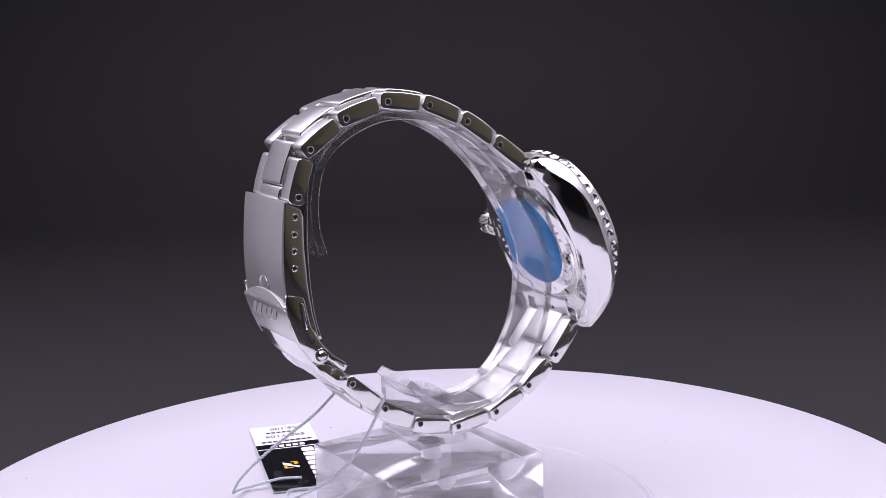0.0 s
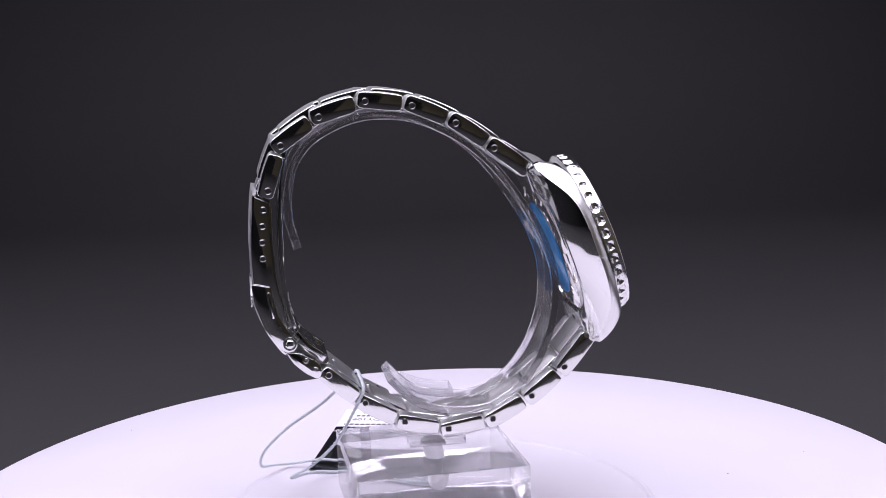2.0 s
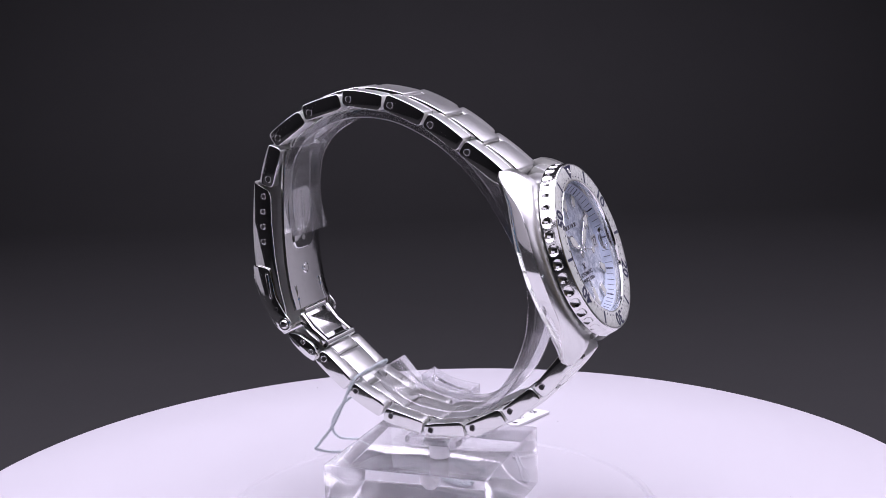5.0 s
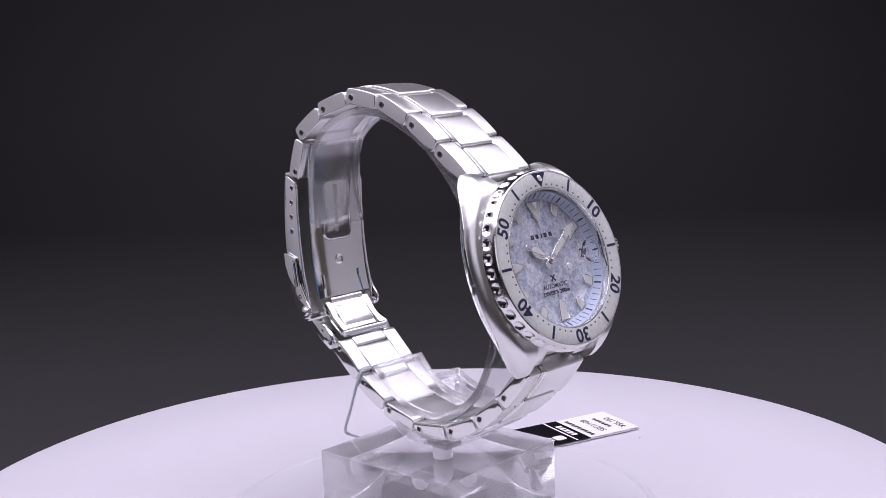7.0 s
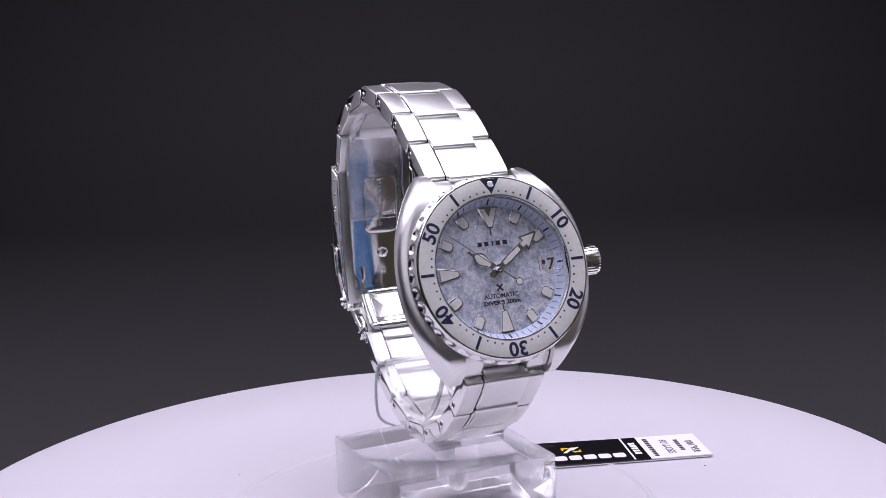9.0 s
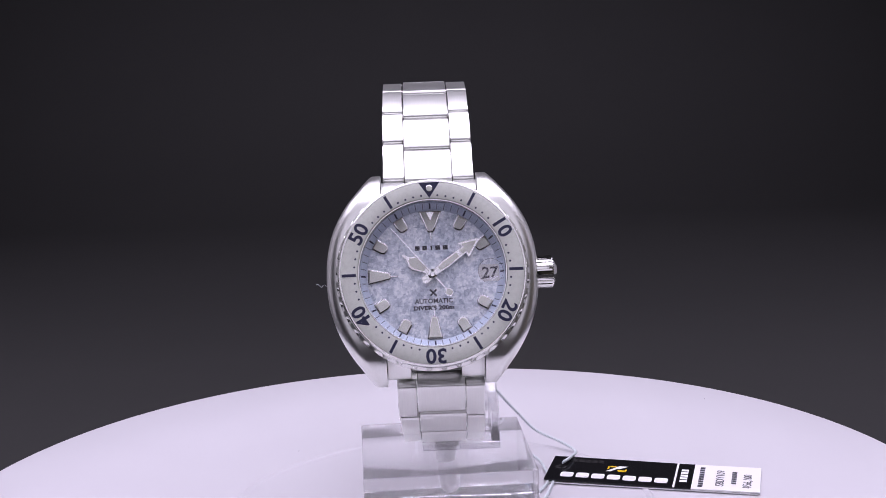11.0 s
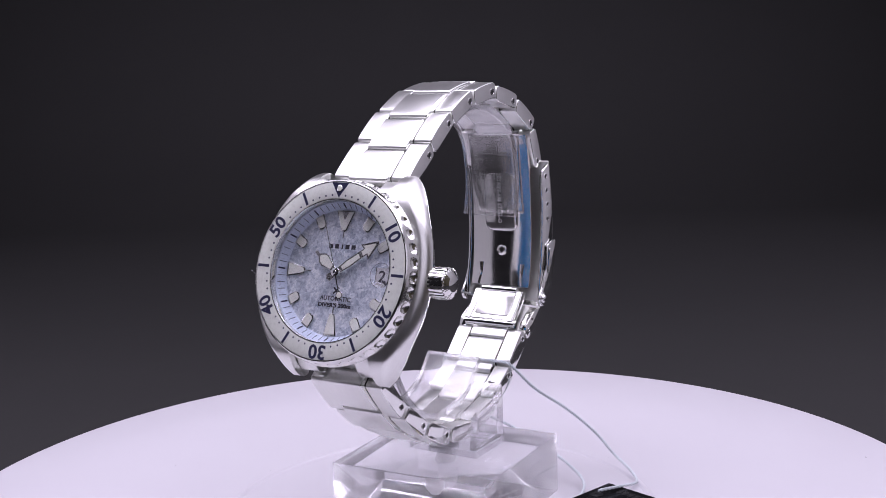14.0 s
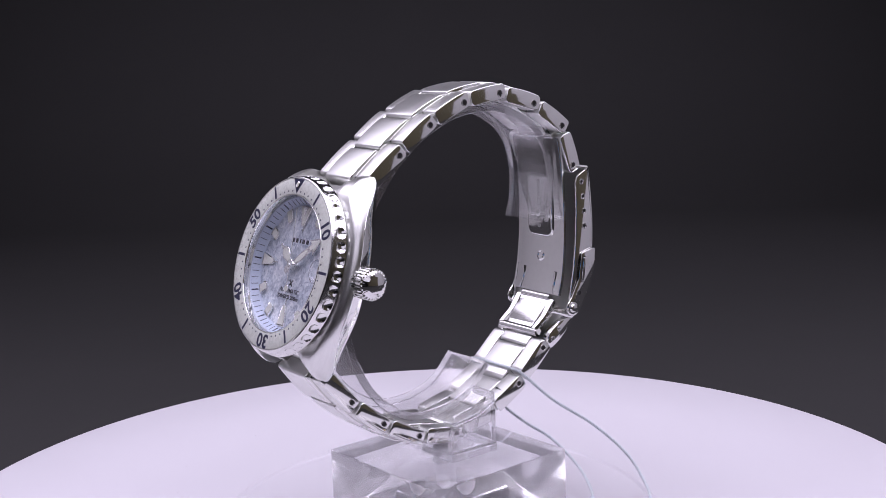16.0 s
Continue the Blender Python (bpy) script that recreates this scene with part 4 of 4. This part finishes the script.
# engraved arrows inside the lower links: raised tubes, the cuts' shade painted near-black
for y, z, ang in ((21.0, 35.1, -41), (12.6, 29.0, -33)):
    m = Matrix.Translation((lean(z) + 6.9, y, z)) @ Matrix.Rotation(radians(-ang), 4, "X")
    arrow = tube([Vector((-0.9, 0, 0)), Vector((0.9, 0, 0))], 0.09, 5)
    tube([Vector((-0.9, 0, 0)), Vector((-0.3, 0.45, 0))], 0.09, 5, arrow)
    tube([Vector((-0.9, 0, 0)), Vector((-0.3, -0.45, 0))], 0.09, 5, arrow)
    part("engraved_arrow", arrow, recess_shade, watch, "small engraved arrow", m)

# ---- price tag and its cord ----
TAG = Matrix.Translation((29.2, 21.3, 0.0)) @ Matrix.Rotation(radians(-16.0), 4, "Z")
TAG_L, TAG_W = 53.0, 17.4


def make_tag():
    t = thing("price_tag", (29.2, 21.3, 0.2), "folded black and white card price tag lying on the turntable", "price tag")
    h = TAG_W / 2
    lift = lambda x: 0.1 + 0.35 * smooth(1 - x / 40)
    for name, z0, mat_, lab in (("lower_leaf", 0.15, tag_white, "white back leaf of the card"), ("upper_leaf", 0.6, tag_black, "glossy black front leaf")):
        bm = bmesh.new()
        rows = []
        length = TAG_L if name == "lower_leaf" else 36.5
        for i in range(25):
            x = length * i / 24
            z = z0 + (lift(x) if name == "upper_leaf" else 0.15)
            rows.append([bm.verts.new((x, y, zz)) for y, zz in ((-h, z), (h, z), (h, z + 0.25), (-h, z + 0.25))])
        for a, b in zip(rows, rows[1:]):
            ring_faces(bm, a, b)
        bm.faces.new(rows[0][::-1])
        bm.faces.new(rows[-1])
        leaf = part(name, bm, mat_, t, lab, TAG)
        if name == "upper_leaf":
            upper = leaf
    bm = bmesh.new()
    rows = []
    for i in range(9):
        x = 36.5 + (TAG_L - 36.5) * i / 8
        z = 0.6 + 0.1
        rows.append([bm.verts.new((x, y, zz)) for y, zz in ((-h, z), (h, z), (h, z + 0.25), (-h, z + 0.25))])
    for a, b in zip(rows, rows[1:]):
        ring_faces(bm, a, b)
    bm.faces.new(rows[0][::-1])
    bm.faces.new(rows[-1])
    price = part("price_panel", bm, tag_white, t, "white price panel", TAG)
    zt = lambda x: 0.6 + lift(x) + 0.26
    # the makers' names stay as plain bars
    for k in range(7):
        x = 3.6 + 3.95 * k
        part("name_bar", prism(rounded(box2(x, -6.3, x + 3.3, -2.9), 0.9, 3), 0, 0.04, 0, axis="z"), tag_white, upper, "", TAG @ Matrix.Translation((0, 0, zt(x) + 0.02)))
    for k in range(5):
        part("name_bar", prism(box2(5.2 + 1.7 * k, 4.8, 6.5 + 1.7 * k, 7.0), 0, 0.04, 0, axis="z"), tag_grey, upper, "", TAG @ Matrix.Translation((0, 0, zt(6 + 1.7 * k) + 0.02)))
    zz = zt(19) + 0.03
    for pts, mm in (([(15.6, -0.6), (17.3, -0.6), (21.6, 3.4), (19.9, 3.4)], tag_white), ([(18.9, 1.2), (20.3, 1.2), (23.2, 3.4), (21.8, 3.4)], tag_white),
                    ([(15.8, 3.4), (18.6, 3.4), (19.4, 2.5), (16.6, 2.5)], tag_yellow), ([(20.2, -0.6), (23.0, -0.6), (22.2, 0.5), (19.6, 0.5)], tag_yellow),
                    ([(15.8, 3.4), (16.5, 3.4), (16.5, 1.4), (15.8, 1.0)], tag_yellow), ([(22.4, -0.6), (23.1, -0.6), (23.1, 1.4), (22.4, 1.0)], tag_yellow)):
        part("emblem", prism([(17.2 + (x - 19.4) * 0.68, 0.2 + y) for x, y in pts], 0, 0.04, 0, axis="z"), mm, upper, "", TAG @ Matrix.Translation((0, 0, zz)))
    part("stripe", prism(box2(32.0, -h, 32.5, h), 0, 0.03, 0, axis="z"), tag_white, upper, "", TAG @ Matrix.Translation((0, 0, zt(32) + 0.01)))
    for k in range(5):
        part("fine_print", prism(box2(33.4, -4.6 + 1.9 * k, 35.2, -3.2 + 1.9 * k), 0, 0.03, 0, axis="z"), tag_white, upper, "", TAG @ Matrix.Translation((0, 0, zt(34) + 0.01)))
    zp = 0.6 + 0.1 + 0.26
    for k in range(9):
        part("fine_print", prism(box2(38.0, -7.2 + 1.6 * k, 39.2, -6.0 + 1.6 * k), 0, 0.03, 0, axis="z"), black_ink, price, "", TAG @ Matrix.Translation((0, 0, zp)))
        if k < 6:
            part("fine_print", prism(box2(46.0, -4.0 + 1.5 * k, 47.2, -2.9 + 1.5 * k), 0, 0.03, 0, axis="z"), black_ink, price, "", TAG @ Matrix.Translation((0, 0, zp)))
    part("model_writing", letters("SBDY109", 2.9, 0.03, 0.02), black_ink, price, "", TAG @ Matrix.Translation((43.2, -0.4, zp + 0.02)) @ Matrix.Rotation(radians(90), 4, "Z"))
    part("price_writing", letters("\u00a556,100", 2.9, 0.03, 0.02), black_ink, price, "", TAG @ Matrix.Translation((50.0, -1.6, zp + 0.02)) @ Matrix.Rotation(radians(90), 4, "Z"))
    part("eyelet", lathe([(1.5, 0.0), (1.5, 0.08), (0.7, 0.08), (0.7, 0.0)], 28), tag_grey, upper, "", TAG @ Matrix.Translation((2.9, 0.6, zt(3))))
    return t


tag = make_tag()


def cord_strands(line, r=0.21, lay=2.2):
    """Two strands twisted round a line."""
    out = []
    for ph in (0, math.pi):
        pts, s = [], 0
        for i, p in enumerate(line):
            if i:
                s += (p - line[i - 1]).length
            t = (line[min(i + 1, len(line) - 1)] - line[max(i - 1, 0)]).normalized()
            a = t.cross(Vector((0.31, 0.22, 0.93))).normalized()
            b = t.cross(a)
            w = 2 * math.pi * s / lay + ph
            pts.append(p + (a * math.cos(w) + b * math.sin(w)) * r)
        out.append(pts)
    return out


def resample(line, step):
    out, acc = [line[0]], 0.0
    for a, b in zip(line, line[1:]):
        d = (b - a).length
        while acc + d >= step:
            f = (step - acc) / d
            a = a + (b - a) * f
            out.append(a)
            d = (b - a).length
            acc = 0.0
        acc += d
    return out


CORD_A = [(1.5, 17.2, 33.1), (9.5, 17.4, 32.9), (11.3, 18.8, 31.4), (13.6, 25.7, 24.5), (17.5, 34.9, 17.3), (22.6, 40.8, 10.1), (27.5, 41.7, 4.7), (33.8, 38.0, 2.4), (37.3, 33.5, 1.2), (35.5, 26.1, 2.2), (32.6, 21.2, 2.4)]
CORD_B = [(1.5, 17.2, 33.1), (-6.2, 17.4, 32.9), (-7.7, 18.4, 31.0), (-6.3, 24.0, 21.0), (-3.1, 30.0, 14.4), (2.2, 34.3, 10.4), (10.8, 34.2, 6.7), (19.2, 31.1, 4.4), (26.2, 26.3, 2.2),
          (28.3, 19.8, 0.6), (27.6, 12.0, 0.6), (23.8, 3.0, 0.6), (23.2, -1.5, 0.6), (25.0, -1.2, 0.6), (27.2, 5.0, 0.6), (29.6, 14.0, 0.6), (31.0, 17.5, 0.6)]


def make_cord():
    c = thing("tag_cord", (20, 22, 0), "thin pale twisted cord looped from the bracelet to the price tag", "cord")
    for line in (CORD_A, CORD_B):
        pts = resample(catmull(line, 12), 0.22)
        for st in cord_strands(pts):
            part("strand", tube(st, 0.23, 6), cord_mat, c)
    return c


cord = make_cord()


# ---- what moves ----
def motions():
    steps = [i * 0.25 for i in range(int(SECONDS / 0.25) + 1)]
    for ob in (turntable, stand, watch, tag, cord):
        start = pose(*[v * MM for v in ob["base_mm"]])
        hub = pose(0.0003, 0, 0) if ob is turntable else Matrix()
        walk(ob, [(t, hub @ pose(0, 0, 0, 0, 0, TURN_START + TURN_RATE * t) @ start) for t in steps])
    seat = second_hand.matrix_basis.copy()
    walk(second_hand, [(t, seat @ pose(0, 0, 0, 0, 0, -(326 + 6 * (t - 12)))) for t in steps])


motions()
